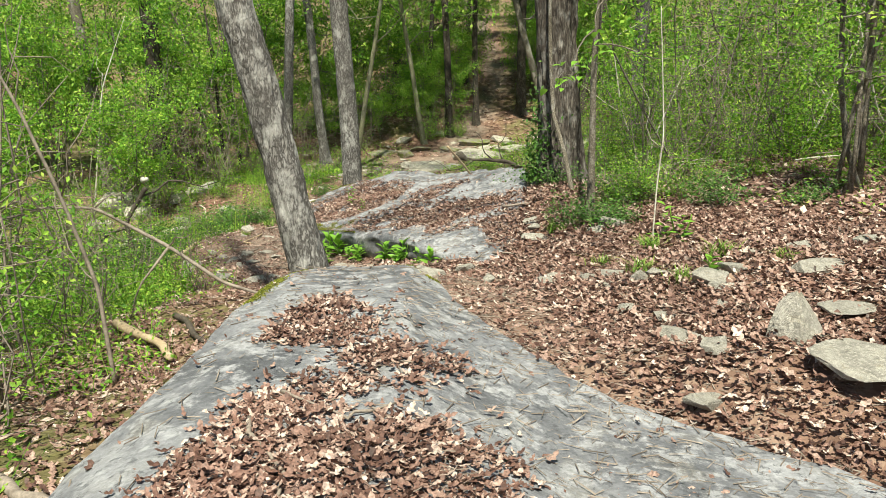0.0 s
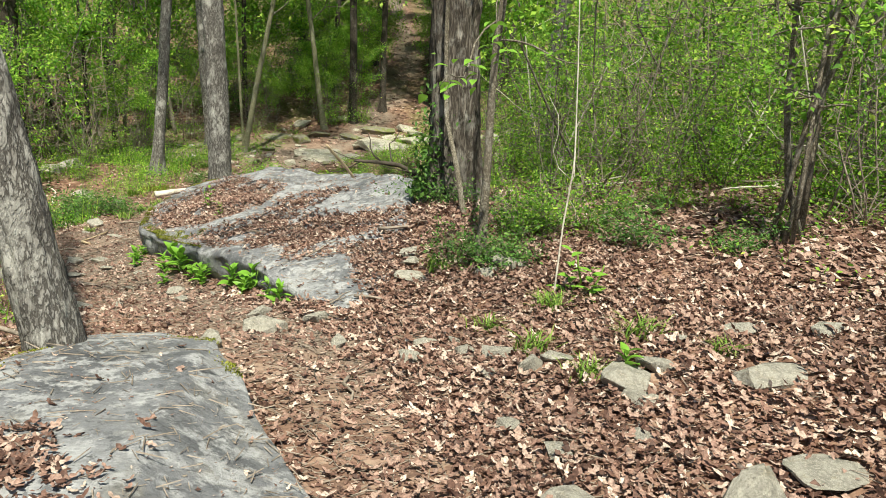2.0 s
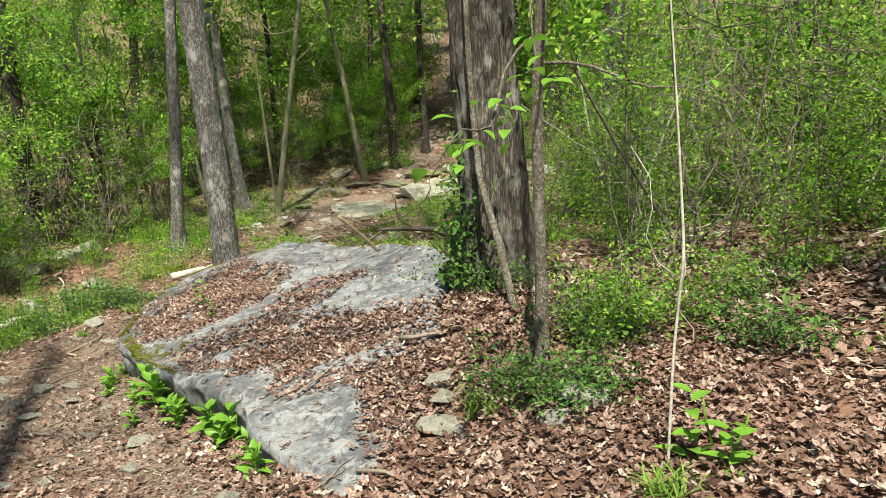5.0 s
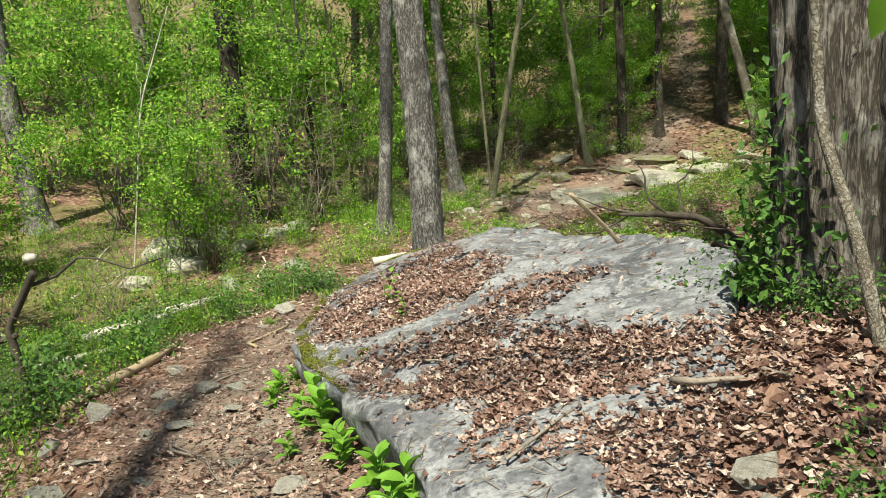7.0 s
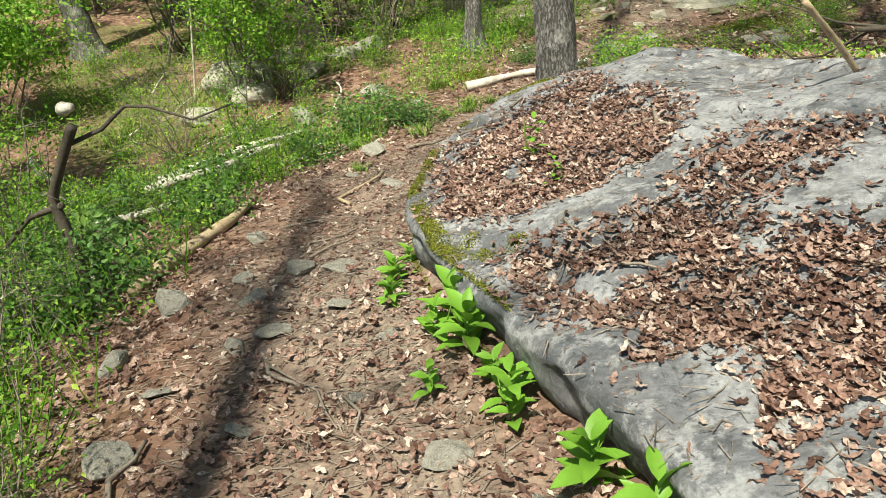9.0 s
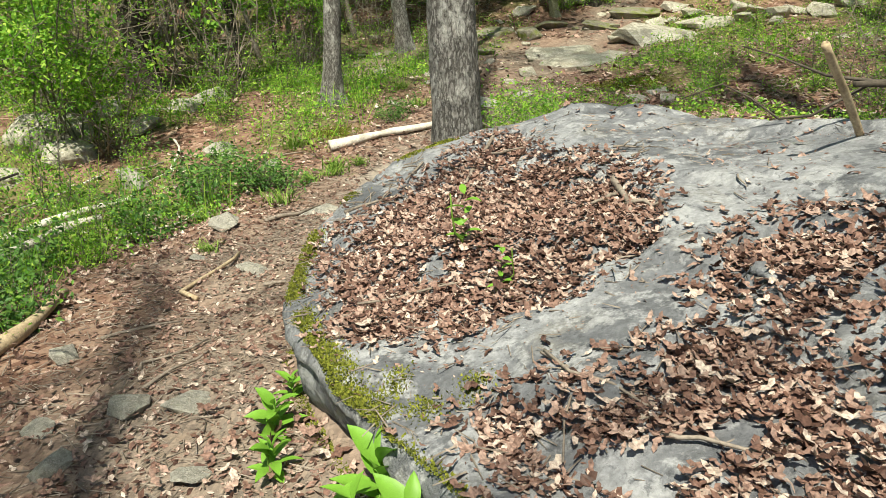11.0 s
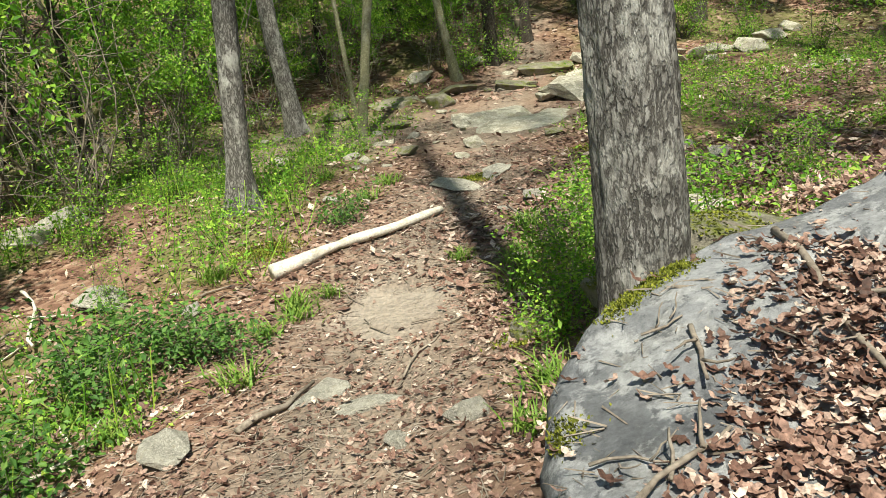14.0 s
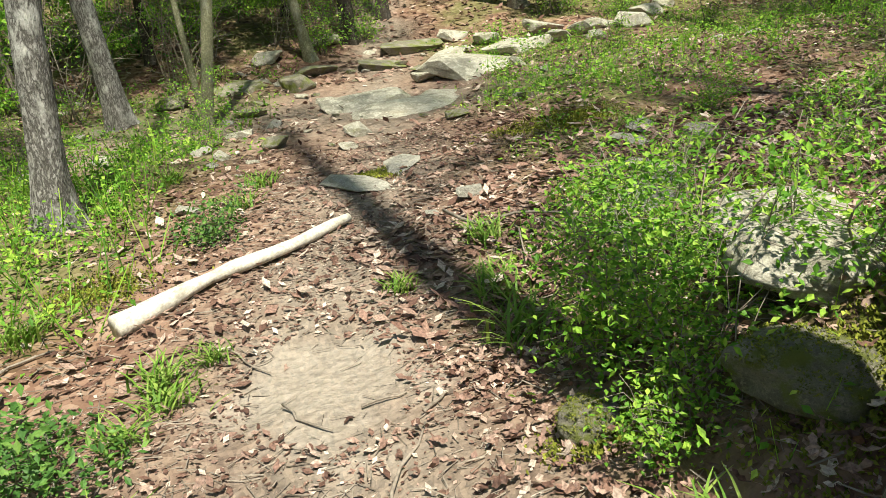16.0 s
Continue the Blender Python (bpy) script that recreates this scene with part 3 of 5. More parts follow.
# ---------------------------------------------------------------- trees
def trunk_data(name, top, dia, mat, ridges=0.012, k=40, fine=3.2, flare=0.5, flare_h=0.22, crook=0.012, taper=0.45, freq=(26, 5), seed=0):
    """A trunk from the origin to top: fissured bark and a flared foot."""
    r = np.random.default_rng(seed)
    H = np.linalg.norm(top)
    s = np.concatenate([np.arange(-0.35, fine, 0.02 if k > 24 else 0.06), np.linspace(fine, H, 22)])
    line = s[:, None] / H * np.asarray(top)[None]
    for f in (1, 2, 3):
        line[:, :2] += (np.sin(s[:, None] / H * np.pi * f * 2 + r.uniform(0, 6, 2)) - np.sin(r.uniform(0, 6, 2)) * 0) * crook * H * 0.15 / f * np.clip(s / 1.5, 0, 1)[:, None]
    rad = dia / 2 * (1 - taper * np.clip(s / H, 0, 1)) * (1 + flare * np.exp(-np.clip(s, -0.3, 99) / flare_h))

    def rough(a, z, base):
        lobes = 0.16 * base * np.exp(-np.clip(z - 0.35, 0, 9) / 0.3) * np.sin(a * 4 + seed)
        n = vnoise(np.cos(a) * dia / 2 * freq[0] + 9, np.sin(a) * dia / 2 * freq[0] + seed, z * freq[1], seed)
        n2 = vnoise(np.cos(a) * dia * freq[0] + 3, np.sin(a) * dia * freq[0], z * freq[1] * 2.3, seed + 7)
        return lobes + ridges * (1 - 2.2 * np.abs(n) ** 0.7) + 0.4 * ridges * n2 + 0.03 * base * vnoise(np.cos(a), np.sin(a), z * 1.1, seed + 3)
    V, F = tube(line, rad, k, rough)
    return mesh(name, V, F, mat, True), line


def limbs_and_twigs(starts, r, length, up, depth=2, k=6, base_r=0.03):
    """Branching limbs: pieces for one mesh, and the thin segments that bear leaves."""
    pieces, tips = [], []

    def grow(p, d, L, rad, level):
        q = p + d * L
        line = bent(p, q, 5, 0.09, r)
        pieces.append(tube(line, np.linspace(rad, rad * 0.45, 5), k if level == depth else 4))
        if level == 0:
            tips.append((p, q))
            return
        for t in (0.35, 0.6, 0.8, 1.0):
            at = line[min(4, int(round(t * 4)))]
            nd = d + r.normal(0, 0.6, 3)
            nd[2] += up * 0.4
            nd /= np.linalg.norm(nd)
            grow(at, nd, L * r.uniform(0.45, 0.7), rad * 0.5, level - 1)
        tips.append((line[2], q))
    for p, d, L in starts:
        grow(np.asarray(p, float), np.asarray(d, float) / np.linalg.norm(d), L * length, base_r, depth)
    return pieces, tips


def leafy(tips, n, size, scatter, r, droop=0.3):
    P, Q = np.array([t[0] for t in tips]), np.array([t[1] for t in tips])
    w = r.uniform(0, 1, len(P)) ** 3
    i = r.choice(len(P), n, p=w / w.sum())
    t = r.uniform(0, 1, n)[:, None]
    pos = P[i] + (Q[i] - P[i]) * t + r.normal(0, scatter, (n, 3))
    return leaves_at(pos, size, r, droop)


def tree(name, base, lean, height, dia, mat, label, crown_from=5.0, crown_n=2600, leaf=0.1, leaf_mat=None, seed=1, limbs=7, **kw):
    """A tree whose trunk leans by (dx, dy) over each metre of height, with limbs and a loose crown."""
    r = np.random.default_rng(seed)
    x, y = base
    thing = new(name)
    thing.location = (x, y, float(ground(x, y)) if len(base) == 2 else 0)
    top = np.array((lean[0] * height, lean[1] * height, height))
    data, line = trunk_data("trunk", top, dia, mat, seed=seed, **kw)
    part("trunk", data, thing)
    starts = []
    for i in range(limbs):
        t = crown_from / height + (1 - crown_from / height) * (i + 0.3) / limbs
        p = line[np.argmin(np.abs(line[:, 2] - t * height))]
        az = i * 2.4 + r.uniform(0, 1)
        starts.append((p, (math.cos(az), math.sin(az), r.uniform(0.25, 0.8)), r.uniform(0.7, 1.1)))
    pieces, tips = limbs_and_twigs(starts, r, height * 0.24, 0.8, 2, 6, dia * 0.16)
    V, F = joined(pieces)
    part("bough", mesh("bough", V, F, mat, True), thing)
    V, F = leafy(tips, crown_n, leaf, 0.28, r)
    tagged(part("crown", mesh("crown", V, F, leaf_mat or GREEN_LEAF), thing), kind="stuff")
    return tagged(thing, label, "tree")


near_bark = dict(fine=3.4, k=72, ridges=0.008, freq=(30, 6))
tree("leaning_tree", (-0.78, 5.28), (-0.26, 0.03), 11, 0.235, BARK_GREY, "grey ridged trunk leaning beside the rock outcrop", 6.5, 700, 0.09, seed=11, **near_bark)
tree("straight_tree", (-1.35, 12.88), (-0.055, 0.02), 14, 0.29, BARK_GREY, "tall grey-barked tree rooted against the flat boulder", 6.0, 2400, 0.1, seed=12, **dict(near_bark, flare=0.45, flare_h=0.3))
tree("young_tree", (-3.34, 17.85), (0.055, 0.0), 12, 0.21, BARK_GREY, "slim straight grey tree with a flared foot", 5.0, 4200, 0.11, seed=13, flare=0.8, fine=4.5, k=32, ridges=0.006)
tree("slanting_tree", (-3.03, 22.1), (-0.1, 0.0), 11, 0.24, BARK_GREY, "slim grey tree slanting beside the creek", 4.2, 5200, 0.12, seed=14, fine=4.5, k=28, ridges=0.006)
big_oak = tree("big_oak", (1.38, 9.35), (-0.03, 0.02), 15, 0.45, BARK_OAK, "massive oak trunk with deep dark furrows and ivy", 5.0, 3600, 0.12, seed=15, fine=4.0, k=110, ridges=0.022, freq=(22, 3.0), flare=0.35)
sapling = tree("sapling", (1.39, 7.6), (0.012, 0.0), 7, 0.062, BARK_THIN, "thin mottled sapling standing beside the oak", 2.6, 500, 0.07, seed=16, limbs=6, fine=3.0, k=20, ridges=0.002, crook=0.03)
for i, (x, y, dx, dy, h, dia, mat, label) in enumerate((
        (10.16, 16.0, 0.05, 0, 14, 0.45, BARK_GREY, "stout grey tree leaning in the brush"),
        (4.06, 17.0, 0.01, 0, 13, 0.34, BARK_GREY, "grey tree half hidden by brush"),
        (0.35, 24.84, -0.045, 0, 12, 0.22, BARK_DARK, "dark slim tree at the foot of the hill"),
        (1.2, 25.88, -0.02, 0, 12, 0.18, BARK_DARK, "dark slim tree beside the hill trail"),
        (2.67, 26.55, -0.02, 0, 12, 0.30, BARK_DARK, "dark rough tree beside the hill trail"),
        (3.32, 25.07, -0.28, 0, 9, 0.22, BARK_THIN, "leaning brown tree over the rocks"),
        (4.3, 25.26, 0.18, 0, 9, 0.22, BARK_DARK, "dark tree leaning over the rocks"),
        (-10.3, 18.45, -0.09, 0, 13, 0.42, BARK_GREY, "pale grey tree rising out of the thicket"),
        (-7.51, 18.71, -0.11, 0, 12, 0.28, BARK_THIN, "brown tree rising out of the thicket"),
        (-13.6, 25.0, -0.5, 0, 11, 0.24, BARK_DARK, "dark slanting tree against the sky"),
        (-0.41, 24.2, -0.17, 0, 8, 0.14, BARK_GREEN, "thin pale tree leaning above the creek"),
        # out of view, added for the shadow of its trunk and crown
        (7.5, 1.1, 0.03, 0, 14, 0.3, BARK_GREY, "unseen tall grey tree added to cast shade"),
        (6.8, 11.5, 0.02, 0.02, 13, 0.25, BARK_GREY, "grey tree behind the brush"),
        # the next two stand out of view, added so their crowns dapple the light
        (6.2, 4.6, 0.02, 0, 12, 0.22, BARK_GREY, "unseen grey tree added to dapple the ground"),
        (6.0, -2.8, 0.02, 0, 13, 0.28, BARK_GREY, "unseen grey tree added to dapple the outcrop"),
        (-5.2, 3.2, -0.05, 0, 13, 0.3, BARK_GREY, "grey tree in the low thicket"),
        (-1.5, 31.0, 0.02, 0, 14, 0.3, BARK_DARK, "dark tree on the hillside"),
        (5.0, 33.0, -0.03, 0, 14, 0.32, BARK_DARK, "dark tree on the hillside"),
        (9.0, 27.0, 0.03, 0, 14, 0.3, BARK_GREY, "grey tree on the slope"),
        (-6.5, 19.4, -0.03, 0, 12, 0.42, BARK_DARK, "dark old trunk standing in the thicket"),
        (-6.5, 26.0, 0.04, 0, 13, 0.25, BARK_DARK, "dark tree behind the creek"))):
    tree("forest_tree", (x, y), (dx, dy), h, dia, mat, label, h * (0.42 if y < 22 else 0.32), 2400 if 0 < x < 8 and y < 12 else 900 if y < 22 else 2800, 0.12 if y < 22 else 0.15, seed=30 + i, fine=1.0 if y > 30 else 4.0, k=20, ridges=0.006)

for i, (x, y, dx, h, dia, n, low) in enumerate(((-0.3, 26.6, 0.03, 9, 0.16, 4200, 2.6), (4.1, 28.0, -0.05, 10, 0.18, 5200, 2.8), (-2.6, 24.9, -0.04, 8, 0.14, 4200, 2.0), (1.0, 30.5, 0.05, 10, 0.2, 5200, 3.0))):
    tree("forest_tree", (x, y), (dx, 0), h, dia, BARK_DARK, "slender tree with low leafy boughs on the hillside", low, n, 0.13, seed=80 + i, fine=3.0, k=16, ridges=0.004)


# ---------------------------------------------------------------- shrubs and thickets
def shrub(name, loc, height, spread_r, stems, leaves, size, leaf_mat, bark, label, seed=0, low=0.15, droop=0.35, scatter=0.12, category="shrub", stem_r=0.016, wob=0.07):
    r = np.random.default_rng(seed)
    thing = new(name)
    thing.location = (loc[0], loc[1], float(ground(*loc)) - 0.04)
    pieces, tips = [], []
    for i in range(stems):
        az = r.uniform(0, 2 * np.pi)
        out = spread_r * r.uniform(0.25, 0.8)
        p = np.array((r.normal(0, 0.1) * spread_r, r.normal(0, 0.1) * spread_r, 0))
        q = np.array((math.cos(az) * out, math.sin(az) * out, height * r.uniform(0.6, 1.0)))
        line = bent(p, q, 8, wob, r)
        rad = stem_r * r.uniform(0.6, 1.4)
        pieces.append(tube(line, np.linspace(rad, rad * 0.3, 8), 4))
        for j in range(9):
            t = r.uniform(low, 1)
            at = line[int(t * 7)]
            d = r.normal(0, 1, 3)
            d[2] = r.uniform(-0.25, 0.6)
            d /= np.linalg.norm(d)
            end = at + d * spread_r * r.uniform(0.25, 0.6)
            twig = bent(at, end, 4, 0.12, r)
            pieces.append(tube(twig, np.linspace(rad * 0.4, rad * 0.15, 4), 4))
            tips += [(twig[1], twig[2]), (twig[2], twig[3]), (twig[1], end + r.normal(0, 0.12, 3) * spread_r)]
    V, F = joined(pieces)
    tagged(part("woody_stem", mesh("woody_stem", V, F, bark, True), thing), kind="stuff")
    V, F = leafy(tips, leaves, size, scatter, r, droop)
    tagged(part("foliage", mesh("foliage", V, F, leaf_mat), thing), kind="stuff")
    return tagged(thing, label, category)


def again(ob, places, r):
    """Copies of a shrub, turned and sized at random."""
    for x, y, *s in places:
        k = s[0] if s else r.uniform(0.8, 1.25)
        m = Matrix.LocRotScale((x, y, float(ground(x, y)) - 0.05), Euler((0, 0, r.uniform(0, 6.28))), (k, k, k * r.uniform(0.9, 1.15)))
        copy_thing(ob, m)


sr = np.random.default_rng(99)
tall = shrub("tall_shrub", (-8.0, 13.2), 4.4, 2.0, 9, 10500, 0.075, GREEN_LEAF, BARK_THIN, "tall bright green privet thicket", 1, 0.38, 0.4, 0.11)
tall_b = shrub("tall_shrub", (-6.0, 19.8), 5.0, 2.3, 9, 9500, 0.088, GREEN_LEAF, BARK_THIN, "arching bright green thicket with bare lower stems", 2, 0.48, 0.5, 0.12)
tall_c = shrub("tall_shrub", (7.0, 14.0), 4.2, 2.0, 12, 4600, 0.085, GREEN_LEAF, BARK_THIN, "airy green brush with many bare stems", 3, 0.12, 0.3, 0.16)
again(tall, [(-8.8, 10.5), (-7.5, 8.2), (-9.5, 15.5), (-11, 12.5), (-6.2, 16.6, 0.85), (-12, 18), (-5.2, 5.6, 0.8), (-8.5, 4.0), (-10, 21), (-14, 14), (-13, 8), (-5, 0, 0.8), (-16, 20), (-12, 3), (-6.6, 9.6, 0.75), (-5.0, 2.6, 0.7)], sr)
again(tall_b, [(0.3, 26.0, 0.6), (-0.7, 25.0, 0.5), (0.9, 28.6, 0.65), (4.0, 27.6, 0.6), (3.6, 29.8, 0.7), (-8.5, 18.6), (-4.6, 23.6), (-7.5, 22.8), (-2.0, 26.2, 0.85), (-11.5, 25), (-5.5, 28), (-9, 28.5), (-15, 29), (-1.4, 30, 0.9), (-12.5, 21.5), (-3.5, 33), (-8, 35), (-17, 25), (-13, 34), (6.0, 29.5), (9.5, 31.5), (8, 37), (13, 34), (5.5, 35), (-2, 37), (-20, 32), (17, 29), (-4.4, 20.6, 0.55), (-3.2, 25.6, 0.7), (4.3, 31), (5.2, 27.2, 0.7), (-0.3, 27.5, 0.45), (3.6, 28.5, 0.6), (0.2, 33.5, 0.8), (3.8, 35.5, 0.9), (-3.4, 23.6, 0.5), (-1.9, 24.6, 0.45), (-0.6, 25.7, 0.4), (3.4, 24.2, 0.35), (5.6, 25.0, 0.5), (7.5, 26.8, 0.6), (4.6, 29.4, 0.6), (-0.4, 29, 0.6), (0.1, 36.5), (4.2, 38.5), (3.6, 32.2, 0.6), (0.5, 28.6, 0.4), (3.0, 30.2, 0.4), (2.0, 37, 0.6), (2.6, 42), (0.5, 46), (-6, 42), (10, 44)], sr)
again(tall_c, [(5.0, 11.5, 0.85), (6.2, 9.0, 0.9), (8.5, 11.0), (5.0, 15.0), (8.0, 17.5), (10.5, 14.0), (6.2, 20.5), (9.5, 20.5), (12.5, 17.5), (3.6, 13.4, 0.75), (12, 11), (10, 7.5), (13.5, 7), (7.2, 24.5, 0.8), (11.5, 24), (15, 21), (15, 13), (8.2, 5.5, 0.8), (11, 3.5), (14, 2), (9, -2), (18, 16), (17, 7), (13, 28), (0, -7), (-3, -6), (2.9, 11.6, 0.5), (4.2, 9.8, 0.5), (5.8, 12.6), (7.3, 11.6), (3.4, 16.4, 0.6), (5.6, 18.0, 0.8), (9.2, 14.6), (7.4, 8.0, 0.7)], sr)
multi = shrub("multistem_tree", (3.72, 7.36), 4.6, 0.75, 5, 1500, 0.065, GREEN_LEAF, BARK_THIN, "small many-stemmed tree with mottled bark", 21, 0.35, 0.3, 0.12, "tree", 0.035, 0.02)
privet = shrub("young_shrub", (-4.8, 7.2), 1.9, 0.9, 6, 1500, 0.05, GREEN_LEAF, BARK_THIN, "thin young green shrub with bare twigs", 22, 0.1, 0.3, 0.08, "shrub", 0.009)
again(privet, [(-0.2, 24.4, 0.9), (0.6, 24.9, 0.8), (3.6, 24.2, 0.9), (4.4, 23.6, 0.8), (-3.9, 8.6), (-4.4, 5.9), (-4.9, 8.8), (-5.4, 11.6), (-5.2, 14.6, 0.7), (-4.6, 17.4, 0.6), (-4.2, 18.9, 0.6), (-3.6, 19.3, 0.45), (-2.3, 19.9, 0.5), (2.6, 10.4, 0.7), (3.3, 8.9, 0.6), (4.9, 8.6, 0.7), (5.0, 6.6, 0.6), (2.2, 12.6, 0.6), (2.7, 14.6, 0.55), (1.9, 16.2, 0.45), (3.8, 18.3, 0.6), (2.2, 20.1, 0.4), (4.4, 21.4, 0.6), (1.55, 11.6, 0.5), (1.1, 12.9, 0.4), (6.3, 7.4, 0.9), (-6.2, 12.2, 0.8), (4.1, 12.2, 0.8), (-4.15, 10.0, 0.45), (-4.5, 10.9, 0.5), (-4.6, 12.2, 0.4), (-5.0, 11.2, 0.45), (-4.35, 13.6, 0.4), (-5.6, 13.1, 0.5), (-4.9, 15.6, 0.45), (-4.1, 16.1, 0.35), (-5.3, 9.3, 0.5), (-3.95, 10.3, 0.35), (-3.9, 12.9, 0.3)], sr)
shrub("understory_tree", (2.7, 9.7), 4.6, 1.9, 4, 3800, 0.07, GREEN_LEAF, BARK_THIN, "slender young tree with leafy drooping boughs beside the oak", 27, 0.45, 0.4, 0.12, "tree", 0.012, 0.05)
thin = shrub("thin_shrub", (-2.75, 4.7), 2.4, 1.0, 9, 800, 0.046, GREEN_LEAF, TWIG, "thin bare-stemmed shrub with few small leaves", 25, 0.2, 0.3, 0.1, "shrub", 0.009, 0.09)
again(thin, [(-2.5, 3.7, 0.85), (-3.3, 5.7), (-3.0, 6.7, 0.8), (-3.9, 4.5, 1.1), (-4.0, 6.6, 1.1), (-2.5, 8.3, 0.55), (-3.5, 9.4, 0.6), (-3.4, 3.2), (-4.9, 9.9, 0.9), (-3.4, 7.7, 0.7), (3.0, 9.6, 0.8), (4.5, 7.9, 0.9), (2.5, 9.4, 0.7), (5.4, 8.9)], sr)
twin = tree("twin_stem_tree", (-2.15, 21.3), (0.17, 0.0), 7.5, 0.13, BARK_GREEN, "slender pale two-stemmed tree beside the creek", 2.9, 2400, 0.1, seed=61, limbs=6, fine=3.5, k=16, ridges=0.002)
data, _ = trunk_data("trunk", np.array((-0.35, 0.1, 4.2)), 0.07, BARK_GREEN, 0.001, 12, 3.5, seed=62)
part("trunk", data, twin)
bare = shrub("bare_brush", (3.9, 10.9), 2.6, 1.3, 16, 700, 0.05, GREEN_LEAF, TWIG, "tangle of bare brown stems with few leaves", 23, 0.1, 0.3, 0.1, "shrub", 0.009, 0.1)
again(bare, [(5.2, 10.2, 0.9), (6.4, 12.4), (4.6, 13.2), (7.6, 10.0), (3.2, 12.6, 0.8), (8.6, 12.8), (2.5, 13.9, 0.7), (5.8, 8.2, 0.7), (-5.6, 16.6, 0.9), (-6.6, 17.6), (-5.2, 19.2), (-4.6, 21.6), (-3.6, 22.8, 0.8), (-7.4, 19.4), (-5.9, 8.4, 0.8), (-4.4, 6.6, 0.8), (-3.9, 4.6, 0.8), (-2.2, 23.6, 0.7), (-6.2, 14.6, 0.7), (-0.4, 24.6, 0.5), (9.6, 10.2), (2.1, 15.4, 0.5)], sr)
data, _ = trunk_data("trunk", np.array((-0.9, 0.6, 13.0)), 0.3, BARK_OAK, 0.016, 64, 4.0, 0.3, 0.2, freq=(22, 3.0), seed=63)
part("trunk", data, big_oak, loc=(0.0, 0.24, 0.0))

# ---------------------------------------------------------------- moss and ivy
def moss_on(parent, pts, size, n, seed, mat=MOSS, label="yellow-green moss cushion"):
    r = np.random.default_rng(seed)
    P = np.array(pts)
    i = r.integers(0, len(P), n)
    xy = P[i, :2] + r.normal(0, size, (n, 2)) * np.array((1, 1))
    z = surface(xy[:, 0], xy[:, 1]) - 0.004
    pos = np.column_stack([xy, z])
    V, F = spread(PLAIN_LEAF, DIAMOND_F, pos, r.uniform(0.008, 0.017, n), r.uniform(0, 6.28, n), r.uniform(0.1, 1.2, n), r.normal(0, 0.5, n))
    ob = part("moss", mesh("moss", V - np.array(parent.location), F, mat), parent, label)
    return tagged(ob, kind="stuff")


edge_b = outline(ROCK_B, 400)
west = edge_b[(edge_b[:, 0] < -1.35) & (edge_b[:, 1] > 9.9) & (edge_b[:, 1] < 12.6)]
west = west + (np.array((-0.4, 11.0)) - west) * 0.035
moss_on(boulder, west[vnoise(west[:, 0] * 3, west[:, 1] * 3, 0, 4) > 0.0], 0.026, 15000, 1)
moss_on(boulder, ((-1.22, 9.95), (-1.08, 9.98), (-1.33, 10.1)), 0.03, 1500, 2)
lip = edge_b[(edge_b[:, 0] < -1.0) & (edge_b[:, 1] > 9.4) & (edge_b[:, 1] < 10.6)]
moss_on(boulder, lip, 0.018, 2500, 3)

edge_a = outline(ROCK_A, 400)
rim_a = edge_a[(edge_a[:, 0] < -0.2) & (edge_a[:, 1] > 4.2)]
rim_a = rim_a + (np.array((-0.3, 4.0)) - rim_a) * 0.03
moss_on(outcrop, rim_a[vnoise(rim_a[:, 0] * 4, rim_a[:, 1] * 4, 0, 6) > 0.1], 0.035, 6000, 4)
moss_on(outcrop, ((-0.2, 5.45), (-0.05, 5.1), (-0.35, 5.65)), 0.04, 1800, 5)

r_ivy = np.random.default_rng(5)
n = 600
ang = r_ivy.normal(3.5, 0.55, n)
zz = np.abs(r_ivy.normal(0, 0.45, n)) + 0.05
rad = 0.27 + 0.1 * np.exp(-zz / 0.3) + np.abs(r_ivy.normal(0, 0.06, n))
pos = np.column_stack([np.cos(ang) * rad - 0.03 * zz, np.sin(ang) * rad, zz])
V, F = leaves_at(pos, 0.06, r_ivy)
tagged(part("ivy", mesh("ivy", V, F, DARK_LEAF), big_oak, "dark green ivy on the trunk"), kind="stuff")


# ---------------------------------------------------------------- stones
def stone_data(seed, mat):
    r = np.random.default_rng(seed)
    bm = bmesh.new()
    for _ in range(13):
        v = r.normal(0, 1, 3)
        v /= np.abs(v).max() ** 0.75 * np.linalg.norm(v) ** 0.25
        bm.verts.new((v[0] * 0.5, v[1] * 0.38, v[2] * 0.27))
    hull = bmesh.ops.convex_hull(bm, input=bm.verts)
    bmesh.ops.delete(bm, geom=[v for v in bm.verts if not v.link_faces], context="VERTS")
    bmesh.ops.bevel(bm, geom=list(bm.edges), offset=0.03, segments=1, affect="EDGES", clamp_overlap=True)
    bmesh.ops.triangulate(bm, faces=bm.faces)
    bmesh.ops.subdivide_edges(bm, edges=bm.edges, cuts=1, use_grid_fill=True)
    for v in bm.verts:
        v.co += Vector(noise.noise_vector(v.co * 5 + Vector((seed, 0, 0)))) * 0.022
    me = bpy.data.meshes.new("stone")
    bm.to_mesh(me)
    bm.free()
    me.materials.append(mat)
    return me


